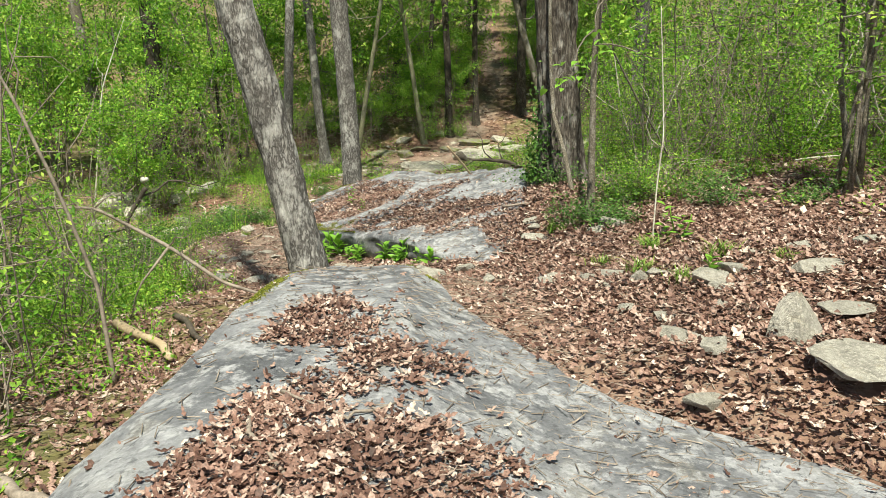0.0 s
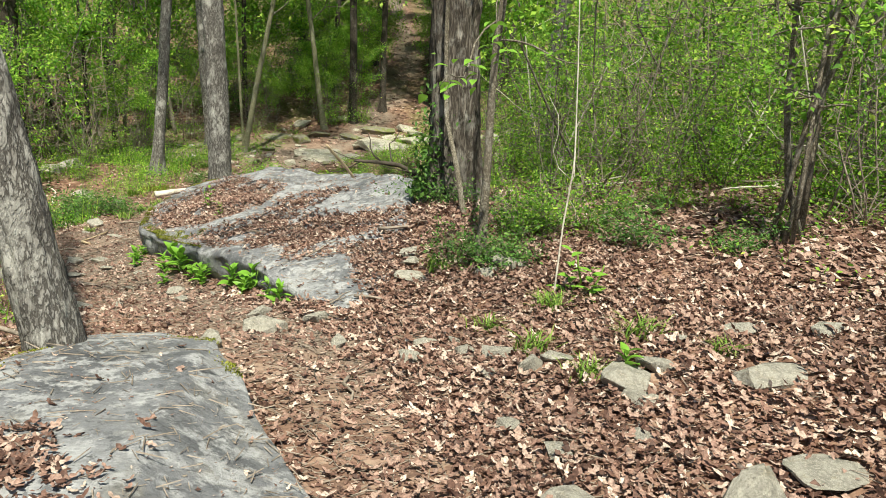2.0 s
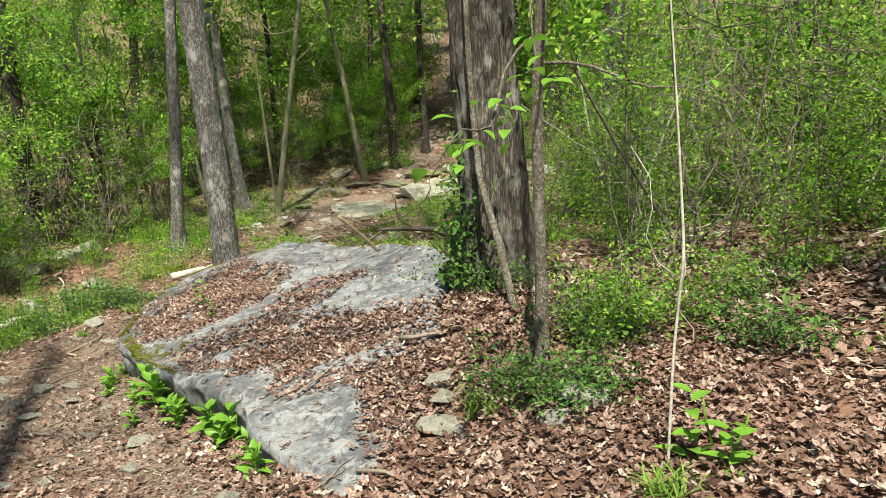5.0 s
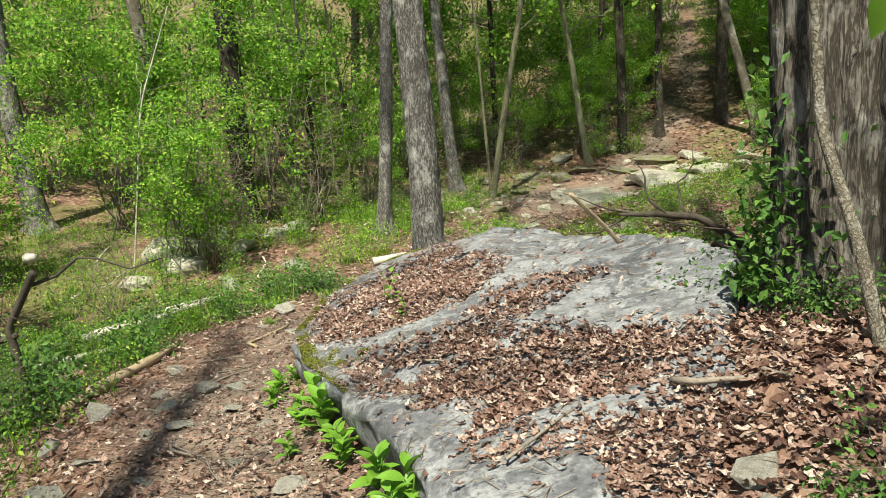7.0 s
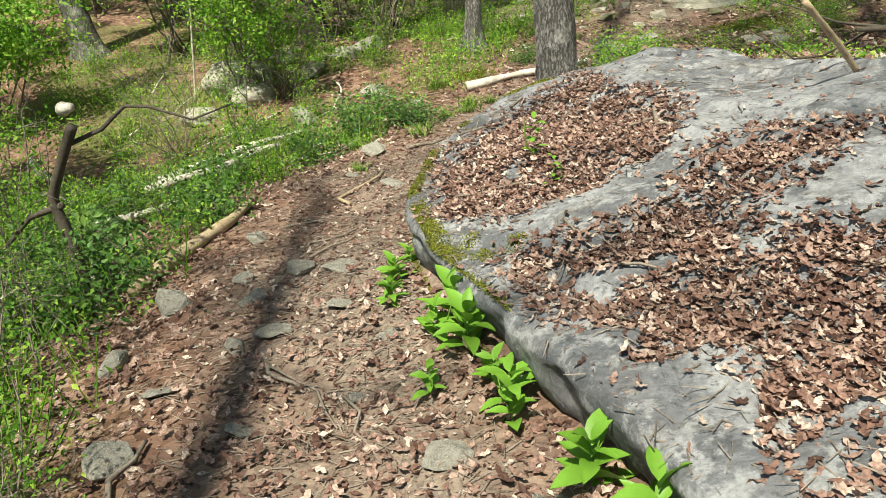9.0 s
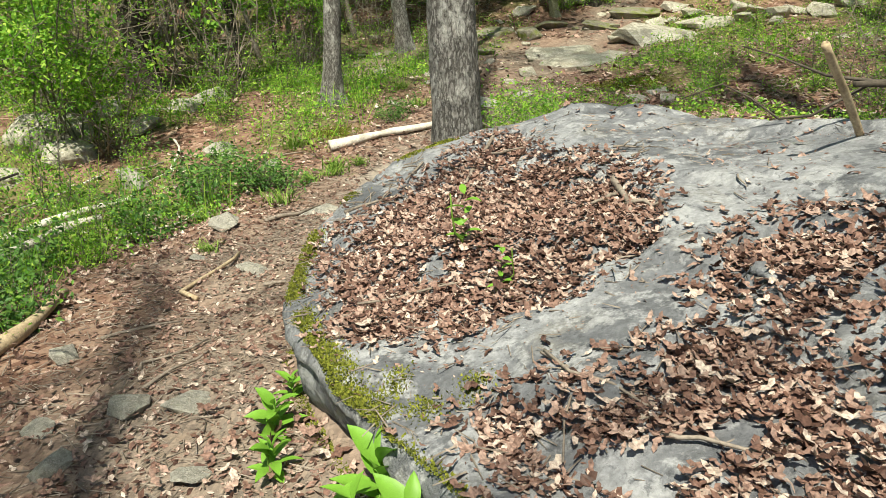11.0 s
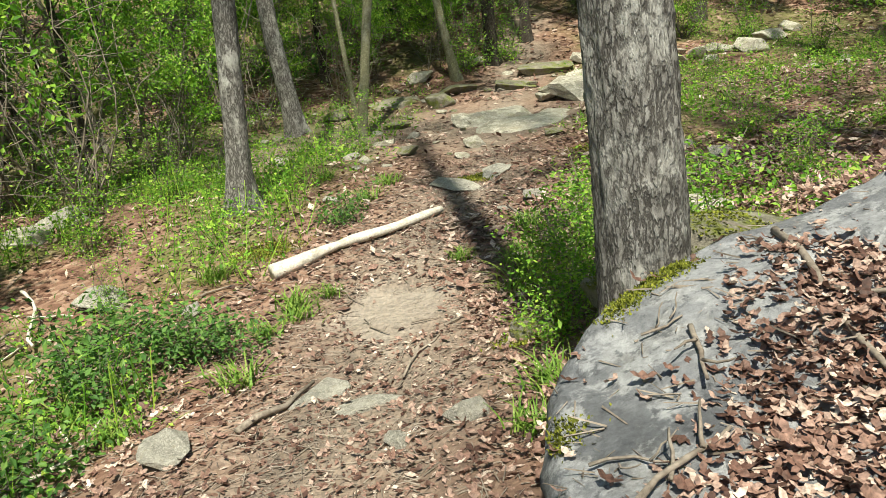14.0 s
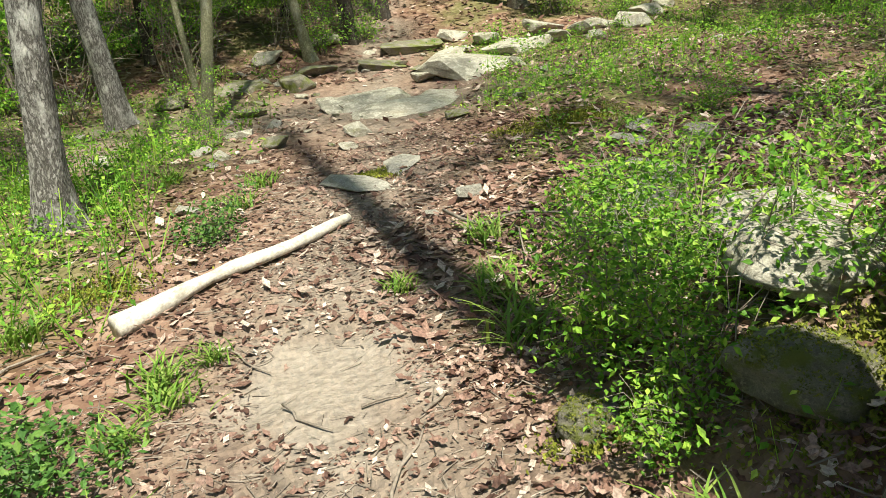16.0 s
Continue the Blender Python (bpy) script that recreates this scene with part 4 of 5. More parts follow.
def boulder_data(seed, mat):
    """A rounded, bedded boulder."""
    bm = bmesh.new()
    bmesh.ops.create_icosphere(bm, subdivisions=4, radius=0.5)
    for v in bm.verts:
        p = v.co.copy()
        big = noise.noise(p * 2.2 + Vector((seed, 3, 1)))
        fine = noise.noise(p * 7 + Vector((seed, 0, 0)))
        ledge = noise.noise(Vector((p.x * 1.5, p.y * 1.5, p.z * 9 + seed)))
        blocky = max(abs(p.x), abs(p.y), abs(p.z)) / 0.5
        k = (1.0 / blocky) ** 0.45 * (1 + 0.26 * big + 0.06 * fine + 0.06 * ledge)
        v.co = Vector((p.x * k, p.y * k * 0.8, p.z * k * 0.62))
    for f in bm.faces:
        f.smooth = True
    me = bpy.data.meshes.new("boulder")
    bm.to_mesh(me)
    bm.free()
    me.materials.append(mat)
    return me


BOULDERS = [boulder_data(k * 3.7, mat) for k, mat in enumerate((MOSSY, CREEK_STONE, MOSSY))]
STONES = {mat: [stone_data(k + 10 * i, mat) for k in range(5)] for i, mat in enumerate((STONE, MOSSY, CREEK_STONE))}
r_st = np.random.default_rng(17)
STONE_AT = []


def stone(x, y, w, mat=STONE, label="pale angular field stone among dead leaves", flat=1.0, name="stone", group="stones along the trail", sink=0.2, turn=None, tilt=0.12):
    ob = new(name, STONES[mat][int(r_st.integers(0, 5))])
    h = 0.5 * w * flat
    STONE_AT.append((x, y, w))
    ob.matrix_world = Matrix.LocRotScale((x, y, float(surface(np.array(x), np.array(y))) + h * (0.5 - sink)), Euler((r_st.normal(0, tilt), r_st.normal(0, tilt), r_st.uniform(0, 6.28) if turn is None else turn)), (w, w * 1.05, h / 0.54))
    return tagged(ob, label, "stone", group)


for x, y, w, f in ((1.21, 4.06, 0.3, 0.5), (1.16, 3.44, 0.24, 0.5), (1.29, 3.78, 0.2, 0.6), (1.12, 4.86, 0.13, 1.0), (1.27, 4.55, 0.16, 0.6), (0.88, 6.22, 0.15, 0.8), (1.08, 5.96, 0.14, 1.0), (0.76, 5.85, 0.17, 0.8), (1.22, 5.72, 0.2, 0.8),
                   (1.34, 5.45, 0.16, 1.3), (1.48, 5.53, 0.17, 1.0), (1.12, 5.42, 0.09, 1.0), (1.68, 5.06, 0.28, 0.7), (1.86, 5.12, 0.22, 0.6), (1.68, 4.88, 0.18, 0.6), (2.25, 4.85, 0.34, 0.6), (2.42, 5.5, 0.2, 0.8), (2.04, 5.4, 0.12, 1.1), (2.78, 5.3, 0.2, 0.8),
                   (1.05, 6.2, 0.1, 0.8), (0.9, 7.75, 0.2, 0.7), (1.39, 7.29, 0.17, 0.8), (0.88, 7.49, 0.28, 0.5), (1.55, 7.42, 0.3, 0.7), (1.58, 4.55, 0.13, 0.9), (0.9, 7.98, 0.22, 0.5)):
    stone(x, y, w, STONE, flat=f, sink=0.3)
for x, y, w in ((-0.19, 7.36, 0.24), (0.24, 6.97, 0.22), (-0.9, 8.12, 0.12), (-0.35, 6.3, 0.3), (0.38, 6.36, 0.18), (-0.1, 6.75, 0.3), (-2.06, 10.13, 0.15), (-3.19, 11.3, 0.22), (-2.55, 10.66, 0.2),
                (-1.09, 8.86, 0.18), (-1.9, 8.15, 0.24), (-2.37, 8.7, 0.24), (-2.98, 9.52, 0.28), (-0.62, 8.55, 0.1), (-0.74, 8.63, 0.1), (-2.64, 10.25, 0.17), (-1.45, 8.22, 0.12), (-3.08, 12.71, 0.12), (-2.5, 9.19, 0.14),
                (-1.69, 8.22, 0.16), (-2.83, 10.48, 0.15), (-1.66, 9.77, 0.11), (-3.17, 10.24, 0.3), (-2.27, 9.8, 0.19), (-2.38, 9.65, 0.14), (-2.0, 9.0, 0.12), (-1.62, 9.3, 0.09)):
    stone(x, y, w, STONE, "small grey-brown stone set in the trail", 0.8, sink=0.28)
for x, y, w, f in ((-2.63, 12.46, 0.3, 0.35), (-2.34, 13.74, 0.33, 0.3), (-2.6, 13.98, 0.33, 0.3), (-2.29, 10.68, 0.24, 0.4), (-1.37, 17.45, 0.55, 0.3), (-1.02, 17.75, 0.45, 0.35), (0.0, 16.0, 0.4, 0.5)):
    stone(x, y, w, STONE, "flat slab of sandstone worn level with the ground", f, "flat_stone", sink=0.4, tilt=0.05)
for x, y, w in ((-1.97, 13.26, 0.19), (-2.25, 13.27, 0.13), (-3.21, 13.6, 0.28), (-3.46, 15.68, 0.2), (-0.89, 16.62, 0.18), (0.48, 16.25, 0.24), (-1.17, 16.55, 0.11), (-2.52, 17.5, 0.17), (-4.2, 16.2, 0.4), (-4.9, 15.5, 0.5), (-5.6, 17.3, 0.6), (-5.2, 18.6, 0.5), (-6.3, 17.9, 0.6)):
    stone(x, y, w, STONE, "grey stone half buried beside the trail", 0.9)
stone(1.84, 3.45, 0.5, STONE, "large greenish-grey slab lying among dead leaves", 0.4, "slab", sink=0.42, turn=0.5, tilt=0.05)
stone(2.05, 4.05, 0.3, STONE, "flat grey slab among dead leaves", 0.4, "slab", sink=0.25, turn=0.2, tilt=0.05)
# the upright wedge of stone
wedge = bmesh.new()
ring = [wedge.verts.new(p) for p in ((-0.13, 0.0, -0.08), (-0.02, -0.13, -0.08), (0.15, -0.06, -0.08), (0.14, 0.12, -0.08), (-0.09, 0.13, -0.08), (-0.12, 0.0, 0.09), (-0.015, -0.11, 0.1), (-0.01, -0.03, 0.29), (0.02, 0.04, 0.27), (-0.06, 0.04, 0.24), (0.12, 0.0, 0.07))]
bmesh.ops.convex_hull(wedge, input=ring)
bmesh.ops.bevel(wedge, geom=list(wedge.edges), offset=0.012, segments=2, affect="EDGES", clamp_overlap=True)
me = bpy.data.meshes.new("wedge_stone")
wedge.to_mesh(me)
wedge.free()
me.materials.append(STONE)
ob = new("wedge_stone", me)
ob.location = (1.66, 3.8, float(ground(1.66, 3.8)) - 0.02)
ob.scale = (1.1, 1.0, 0.86)
tagged(ob, "upright wedge of split tan stone", "stone")

for x, y, w, h, tu, k in ((-0.9, 13.82, 0.55, 0.5, 0.4, 1), (-0.62, 14.2, 0.6, 0.42, 0.1, 1), (-0.85, 13.25, 0.6, 0.6, 1.2, 0), (-1.2, 13.52, 0.36, 0.75, 2.0, 2), (-1.5, 14.02, 0.24, 0.8, 0.6, 0)):
    ob = new("boulder", BOULDERS[k])
    STONE_AT.append((x, y, w * 0.7))
    ob.matrix_world = Matrix.LocRotScale((x, y, float(ground(x, y)) + 0.06 * w), Euler((0.08, 0.1, tu)), (w, w, w * h))
    tagged(ob, "tan weathered boulder in the bank" if k == 1 else "mossy brown boulder in the bank behind the flat boulder", "boulder", "boulders behind the flat boulder")
    if k != 1:
        rb = np.random.default_rng(int(tu * 100))
        V = np.array([v.co for v in BOULDERS[k].vertices if v.normal.z > 0.15])
        V = np.repeat(V[fbm(V[:, 0] * 4, V[:, 1] * 4, V[:, 2] * 4, 2, 8) > -0.15], 16, 0)
        m = len(V)
        V, F = spread(PLAIN_LEAF, DIAMOND_F, V + rb.normal(0, 0.022, (m, 3)) * np.array((1, 1, 0.4)), rb.uniform(0.014, 0.04, m), rb.uniform(0, 6.28, m), rb.uniform(0.1, 1.1, m), rb.normal(0, 0.5, m))
        tagged(part("moss", mesh("moss", V, F, MOSS), ob, "thick yellow-green moss"), kind="stuff")
for x, y, w, h, tu in ((-6.6, 16.95, 0.95, 0.6, 0.3), (-6.1, 16.5, 0.6, 0.6, 1.1), (-6.7, 16.0, 0.5, 0.5, 0.2), (-5.4, 18.2, 0.45, 0.6, 0.7)):
    ob = new("boulder", BOULDERS[1])
    ob.matrix_world = Matrix.LocRotScale((x, y, float(ground(x, y)) + 0.12 * w), Euler((0.1, 0.05, tu)), (w, w, w * h * 1.3))
    tagged(ob, "pale lichened boulder among green undergrowth", "boulder", "boulders in the undergrowth")
for x, y, w in ((-0.42, 15.45, 0.5), (-0.15, 15.7, 0.42), (-0.7, 15.05, 0.34), (-0.35, 14.75, 0.4), (0.25, 16.6, 0.35), (0.5, 16.9, 0.3)):
    stone(x, y, w, STONE, "flat weathered stone half buried in the slope", 0.45, "flat_stone", sink=0.32, tilt=0.08)
for x, y, w, f, t in ((-0.45, 21.2, 1.25, 0.28, 0.3), (-0.15, 20.35, 1.3, 0.22, 0.2), (0.3, 20.7, 0.7, 0.3, 1.2), (1.15, 21.75, 1.35, 0.35, 0.5), (1.95, 22.35, 0.9, 0.4, 0.6), (-1.6, 21.6, 0.6, 0.3, 2.0), (0.95, 24.0, 1.2, 0.3, 0.1), (0.3, 23.2, 0.9, 0.3, 0.2), (-0.5, 23.4, 0.8, 0.3, 1.0), (-1.5, 23.0, 0.9, 0.3, 0.4)):
    pale = math.hypot(x + 0.2, y - 20.8) < 0.8 or (x > 1 and y < 22.5)
    stone(x, y, w, CREEK_STONE if pale else MOSSY, "broad pale sandstone slab in the dry creek bed" if pale else "broad brown sandstone slab in the dry creek bed", f * 1.5, "creek_slab", "slabs in the creek bed", 0.42, t, 0.06)
for x, y, w in ((0.55, 21.75, 0.4), (1.79, 24.2, 0.5), (2.0, 23.3, 0.5), (2.23, 22.15, 0.45), (2.7, 22.45, 0.5), (3.25, 22.65, 0.55), (3.6, 22.9, 0.5), (3.96, 22.5, 0.6), (2.9, 23.3, 0.6), (4.6, 23.2, 0.6), (7.0, 26.0, 0.8), (-1.9, 20.3, 0.3), (-0.9, 19.4, 0.35), (1.3, 22.9, 0.4), (5.3, 23.8, 0.5), (3.1, 22.1, 0.35), (1.6, 21.3, 0.3), (-1.0, 24.4, 0.5), (0.0, 24.9, 0.45)):
    stone(x, y, w, CREEK_STONE, "tumbled sandstone block beside the creek bed", 0.8, "rock", "rocks beside the creek")
for x, y, w in ((-0.9, 22.6, 0.6), (-1.68, 19.3, 0.35), (-2.4, 22.6, 0.5)):
    stone(x, y, w, MOSSY, "moss-covered boulder in the creek bed", 0.8, "boulder", "boulders in the creek bed")


# ---------------------------------------------------------------- logs and sticks
r_w = np.random.default_rng(23)


def stick(p, q, radius, mat, label, name="stick", lift=0.0, k=6, group="fallen sticks", wob=0.09):
    radius = radius * (0.75 if name == "stick" else 1.0)
    n = max(5, int(math.dist(p, q) / 0.12))
    line = bent((*p, 0), (*q, 0), n, wob, r_w)
    z = surface(line[:, 0], line[:, 1])
    z = np.maximum(np.convolve(np.pad(z, 2, "edge"), np.ones(5) / 5, "valid"), z - 0.02)
    line[:, 2] = z + radius * 0.7 + 0.012 + lift
    base = line[0].copy()
    rad = np.linspace(radius, radius * 0.55, n) * (1 + 0.12 * r_w.normal(0, 1, n))
    V, F = tube(line - base, rad, k)
    ob = new(name, mesh(name, V, F, mat, True))
    ob.location = base
    return tagged(ob, label, name, group)


def forked(p, q, radius, mat, label, **kw):
    ob = stick(p, q, radius, mat, label, **kw)
    p, q = np.array(p), np.array(q)
    side = np.array((q[1] - p[1], p[0] - q[0]))
    base = np.array(ob.location)
    for f in (0.35, 0.7):
        s = p + (q - p) * f
        e = s + (q - p) * 0.28 + side * r_w.choice((-0.25, 0.25))
        z0 = float(surface(s[0], s[1])) + 0.02
        line = bent((*s, z0), (*e, float(surface(e[0], e[1])) + 0.05), 5, 0.08, r_w)
        V, F = tube(line - base, np.linspace(radius * 0.5, radius * 0.25, 5), 5)
        part("twig", mesh("twig", V, F, mat, True), ob)
    return ob


LEAFSTICK, TRAILSTICK = "thin grey fallen stick lying on leaf litter", "weathered brown stick lying on the trail"
for a, b, c, d, s in ((-0.66, 2.65, -0.47, 2.15, 0.014), (-0.6, 2.9, -0.33, 2.64, 0.009), (-0.33, 2.64, -0.18, 2.76, 0.009), (-0.78, 2.5, -0.61, 2.43, 0.006), (0.06, 8.29, 0.28, 8.6, 0.012), (0.19, 9.29, 0.28, 9.39, 0.006),
                      (-1.57, 10.7, -1.05, 10.75, 0.007), (-0.89, 10.03, -0.84, 9.6, 0.006), (-0.88, 10.03, -0.63, 9.73, 0.008), (-0.6, 9.62, -0.37, 9.51, 0.011), (-0.78, 9.43, -0.53, 9.35, 0.007),
                      (-0.54, 10.8, -0.58, 10.63, 0.008), (-1.34, 10.69, -1.01, 10.74, 0.008), (-1.29, 11.82, -1.28, 11.56, 0.008), (-0.15, 10.97, -0.14, 10.86, 0.005)):
    stick((a, b), (c, d), s, TWIG, LEAFSTICK)
for a, b, c, d, s in ((0.66, 8.66, 1.1, 8.46, 0.02), (-0.56, 11.32, -0.56, 10.83, 0.022), (-1.11, 12.52, -1.27, 11.48, 0.016), (-1.83, 11.69, -1.58, 11.82, 0.012), (-1.5, 12.2, -1.56, 11.97, 0.01), (-0.54, 11.66, -0.41, 11.65, 0.009), (-0.48, 11.45, -0.39, 11.56, 0.007), (-1.87, 11.86, -1.71, 11.78, 0.006), (-1.61, 12.25, -1.5, 12.25, 0.006)):
    forked((a, b), (c, d), s, TWIG, "broken grey branch lying on the flat boulder")
for a, b, c, d, s in ((0.46, 7.27, 0.95, 6.87, 0.014), (0.44, 5.58, 0.45, 5.28, 0.016), (1.04, 5.81, 1.29, 5.89, 0.012), (-2.04, 8.33, -2.28, 8.82, 0.018), (-1.67, 9.28, -1.33, 8.84, 0.01), (-2.1, 9.46, -1.61, 9.08, 0.009),
                      (-2.56, 10.82, -2.42, 11.22, 0.012), (-2.12, 9.48, -1.85, 9.31, 0.016), (-3.08, 11.44, -2.77, 11.7, 0.014), (-2.69, 11.06, -2.5, 11.4, 0.012), (-2.45, 12.16, -2.32, 12.17, 0.02), (-2.93, 13.69, -2.61, 14.14, 0.024),
                      (-2.17, 13.98, -1.92, 14.42, 0.01), (-2.48, 15.56, -2.33, 15.24, 0.009), (-1.9, 14.5, -1.77, 14.57, 0.01), (-2.33, 14.91, -2.2, 14.61, 0.009), (-2.07, 14.72, -1.9, 14.71, 0.008), (-3.45, 15.91, -3.23, 16.03, 0.01)):
    stick((a, b), (c, d), s, TWIG, TRAILSTICK)
stick((-2.82, 12.05, ), (-2.81, 12.77), 0.02, TAN_WOOD, "peeled tan stick lying across the trail")
forked((-1.16, 16.35), (-0.55, 14.95), 0.014, TWIG, "long grey twig reaching out of the undergrowth", lift=0.05)
stick((-2.95, 15.98), (-1.63, 16.74), 0.052, PALE_WOOD, "bleached barkless log lying beside the trail", "log", k=14, group="fallen logs", wob=0.03)
stick((-3.66, 10.5), (-3.72, 12.2), 0.055, TAN_WOOD, "brown log lying along the edge of the trail", "log", k=12, group="fallen logs", wob=0.02)
stick((-2.75, 6.75), (-1.85, 5.4), 0.045, TAN_WOOD, "brown log with a pale sawn end beside the outcrop", "log", k=12, group="fallen logs", wob=0.03, lift=0.04)
stick((-2.3, 6.9), (-1.62, 5.55), 0.03, DARK_WOOD, "dark damp log lying beside the outcrop", "log", k=9, group="fallen logs", wob=0.05)
stick((-1.95, 3.35), (-1.5, 3.0), 0.035, TWIG, "short broken branch on the leaf litter", "log", k=8, group="fallen logs", wob=0.05)
forked((-5.47, 13.3), (-4.5, 14.7), 0.05, PALE_WOOD, "bleached forked branch on the undergrowth", name="branch", lift=0.12, k=8, group="fallen branches")
forked((-5.0, 12.5), (-4.15, 13.5), 0.05, PALE_WOOD, "bleached branch resting on green undergrowth", name="branch", lift=0.2, k=8, group="fallen branches", wob=0.04)
for a, b, c, d in ((-4.8, 9.85, -4.1, 10.7), (-4.95, 10.05, -4.3, 10.95), (-5.6, 12.0, -4.6, 12.4)):
    stick((a, b), (c, d), 0.055, PALE_WOOD, "pale weathered log lying in the undergrowth", "log", k=9, group="fallen logs", wob=0.03, lift=0.06)
forked((-5.3, 10.1), (-4.3, 11.0), 0.05, PALE_WOOD, "bleached branch lying in the undergrowth", name="branch", lift=0.06, k=8, group="fallen branches")
forked((-8.2, 14.5), (-6.8, 12.9), 0.04, PALE_WOOD, "bleached branch lying in the thicket", name="branch", lift=0.2, k=8, group="fallen branches")
for i in range(46):
    x, y = (r_w.uniform(-9, -3.8), r_w.uniform(6, 20)) if i % 2 else (r_w.uniform(2.6, 8), r_w.uniform(8.5, 16))
    d = r_w.normal(0, 0.5, 2)
    forked((x, y), (x + d[0], y + d[1]), r_w.uniform(0.008, 0.02), PALE_WOOD if i % 3 else TWIG, "dry fallen branch tangled in the brush", name="branch", lift=r_w.uniform(0.03, 0.2), k=5, group="fallen branches")
for i in range(40):
    y = r_w.uniform(6.5, 16.5)
    x = float(along(np.array(y), TRAIL_X)) + r_w.normal(0, 0.55)
    d = r_w.normal(0, 0.12, 2)
    if not (inside(np.array(x), np.array(y), ROCK_B) | inside(np.array(x), np.array(y), ROCK_A)):
        stick((x, y), (x + d[0], y + d[1]), r_w.uniform(0.003, 0.008), TWIG, TRAILSTICK, k=5)


def free_branch(name, points, radii, mat, label, category, twigs=()):
    pts = np.array(points, float)
    s = np.linspace(0, len(pts) - 1, 6 * len(pts))
    line = np.stack([np.interp(s, np.arange(len(pts)), pts[:, i]) for i in range(3)], 1)
    line[1:-1] = (line[:-2] + line[1:-1] * 2 + line[2:]) / 4
    rad = np.interp(s, np.arange(len(pts)), radii)
    V, F = tube(line - pts[0], rad, 9, lambda a, z, b: 0.12 * b * vnoise(np.cos(a) * 2, np.sin(a) * 2, z * 9, 3))
    ob = new(name, mesh(name, V, F, mat, True))
    ob.location = pts[0]
    for a, b, rr in twigs:
        tw = bent(np.array(a) - pts[0], np.array(b) - pts[0], 6, 0.08, r_w)
        V, F = tube(tw, np.linspace(rr, rr * 0.3, 6), 5)
        part("twig", mesh("twig", V, F, mat, True), ob)
    return tagged(ob, label, category)


zg = lambda x, y: float(surface(np.array(x), np.array(y)))
free_branch("bent_snag", ((-3.97, 10.5, zg(-3.97, 10.5) - 0.1), (-4.02, 10.5, -0.6), (-4.06, 10.5, -0.35), (-3.85, 10.5, -0.02), (-3.77, 10.5, 0.1)), (0.04, 0.036, 0.032, 0.03, 0.03), DARK_WOOD, "dark bent dead snag in the undergrowth", "snag",
            (((-4.0, 10.5, -0.4), (-4.6, 10.4, -0.75), 0.025), ((-3.85, 10.5, -0.02), (-2.9, 10.8, 0.15), 0.016)))
cap = stick((-3.8, 10.5), (-3.73, 10.5), 0.035, PALE_WOOD, "pale sawn top of the bent snag", "sawn_end", k=12, group="")
cap.location.z += 0.16 - float(surface(np.array(-3.8), np.array(10.5)))
free_branch("arching_branch", ((-3.6, 7.3, 0.38), (-3.0, 7.1, 0.42), (-2.35, 7.0, 0.1), (-1.9, 7.0, -0.22), (-1.55, 7.0, zg(-1.55, 7.0))), (0.008, 0.014, 0.017, 0.016, 0.014), TWIG, "grey dead branch arching down to the ground", "branch",
            (((-2.35, 7.0, 0.1), (-2.1, 6.8, 0.25), 0.01), ((-3.0, 7.1, 0.42), (-2.7, 7.3, 0.6), 0.008), ((-2.35, 7.0, 0.1), (-2.75, 6.9, zg(-2.75, 6.9)), 0.012)))
free_branch("broken_pole", ((0.45, 11.4, zg(0.45, 11.4) - 0.03), (0.33, 11.26, 0.32), (0.1, 10.98, 0.6)), (0.017, 0.017, 0.016), TAN_WOOD, "broken tan pole leaning over the back of the flat boulder", "pole")
free_branch("dead_limb", ((1.5, 11.9, zg(1.5, 11.9)), (1.0, 11.7, 0.32), (0.7, 11.6, 0.36), (0.42, 11.5, 0.37)), (0.035, 0.03, 0.024, 0.012), DARK_WOOD, "dark dead limb lying over the back of the flat boulder", "branch",
            (((0.75, 11.6, 0.36), (0.5, 11.7, 0.75), 0.012), ((0.6, 11.6, 0.36), (0.0, 11.7, 0.5), 0.01), ((0.9, 11.65, 0.34), (0.95, 11.9, 0.85), 0.012), ((1.2, 11.75, 0.25), (0.6, 11.0, 0.45), 0.01), ((0.5, 11.55, 0.36), (-0.25, 11.65, 0.28), 0.008)))
free_branch("bare_sapling", ((1.75, 6.72, zg(1.75, 6.72) - 0.05), (1.76, 6.72, 0.7), (1.79, 6.72, 1.1), (1.75, 6.72, 1.6), (1.71, 6.74, 2.1)), (0.007, 0.006, 0.006, 0.004, 0.003), PALE_WOOD, "thin pale bare sapling stem", "sapling",
            (((1.79, 6.72, 1.1), (1.83, 6.7, 0.72), 0.003), ((1.77, 6.72, 1.0), (1.6, 6.8, 1.5), 0.003)))
free_branch("bare_sapling", ((-2.2, 5.3, zg(-2.2, 5.3) - 0.05), (-2.26, 5.3, 0.2), (-2.42, 5.25, 0.8), (-2.62, 5.2, 1.4), (-3.0, 5.15, 2.2)), (0.016, 0.014, 0.012, 0.01, 0.005), TWIG, "bare brown sapling bending over below the outcrop", "sapling",
            (((-2.26, 5.3, 0.2), (-2.6, 5.5, 0.75), 0.006), ((-2.42, 5.25, 0.8), (-2.15, 5.3, 1.5), 0.006), ((-2.62, 5.2, 1.4), (-2.5, 5.3, 2.1), 0.005)))
free_branch("leaning_sapling", ((1.38, 8.5, zg(1.38, 8.5) - 0.05), (1.3, 8.65, 0.75), (1.2, 8.9, 1.15), (1.16, 9.0, 1.8), (1.12, 9.02, 3.0)), (0.028, 0.024, 0.022, 0.02, 0.015), BARK_THIN, "pale crooked sapling leaning on the oak", "sapling")
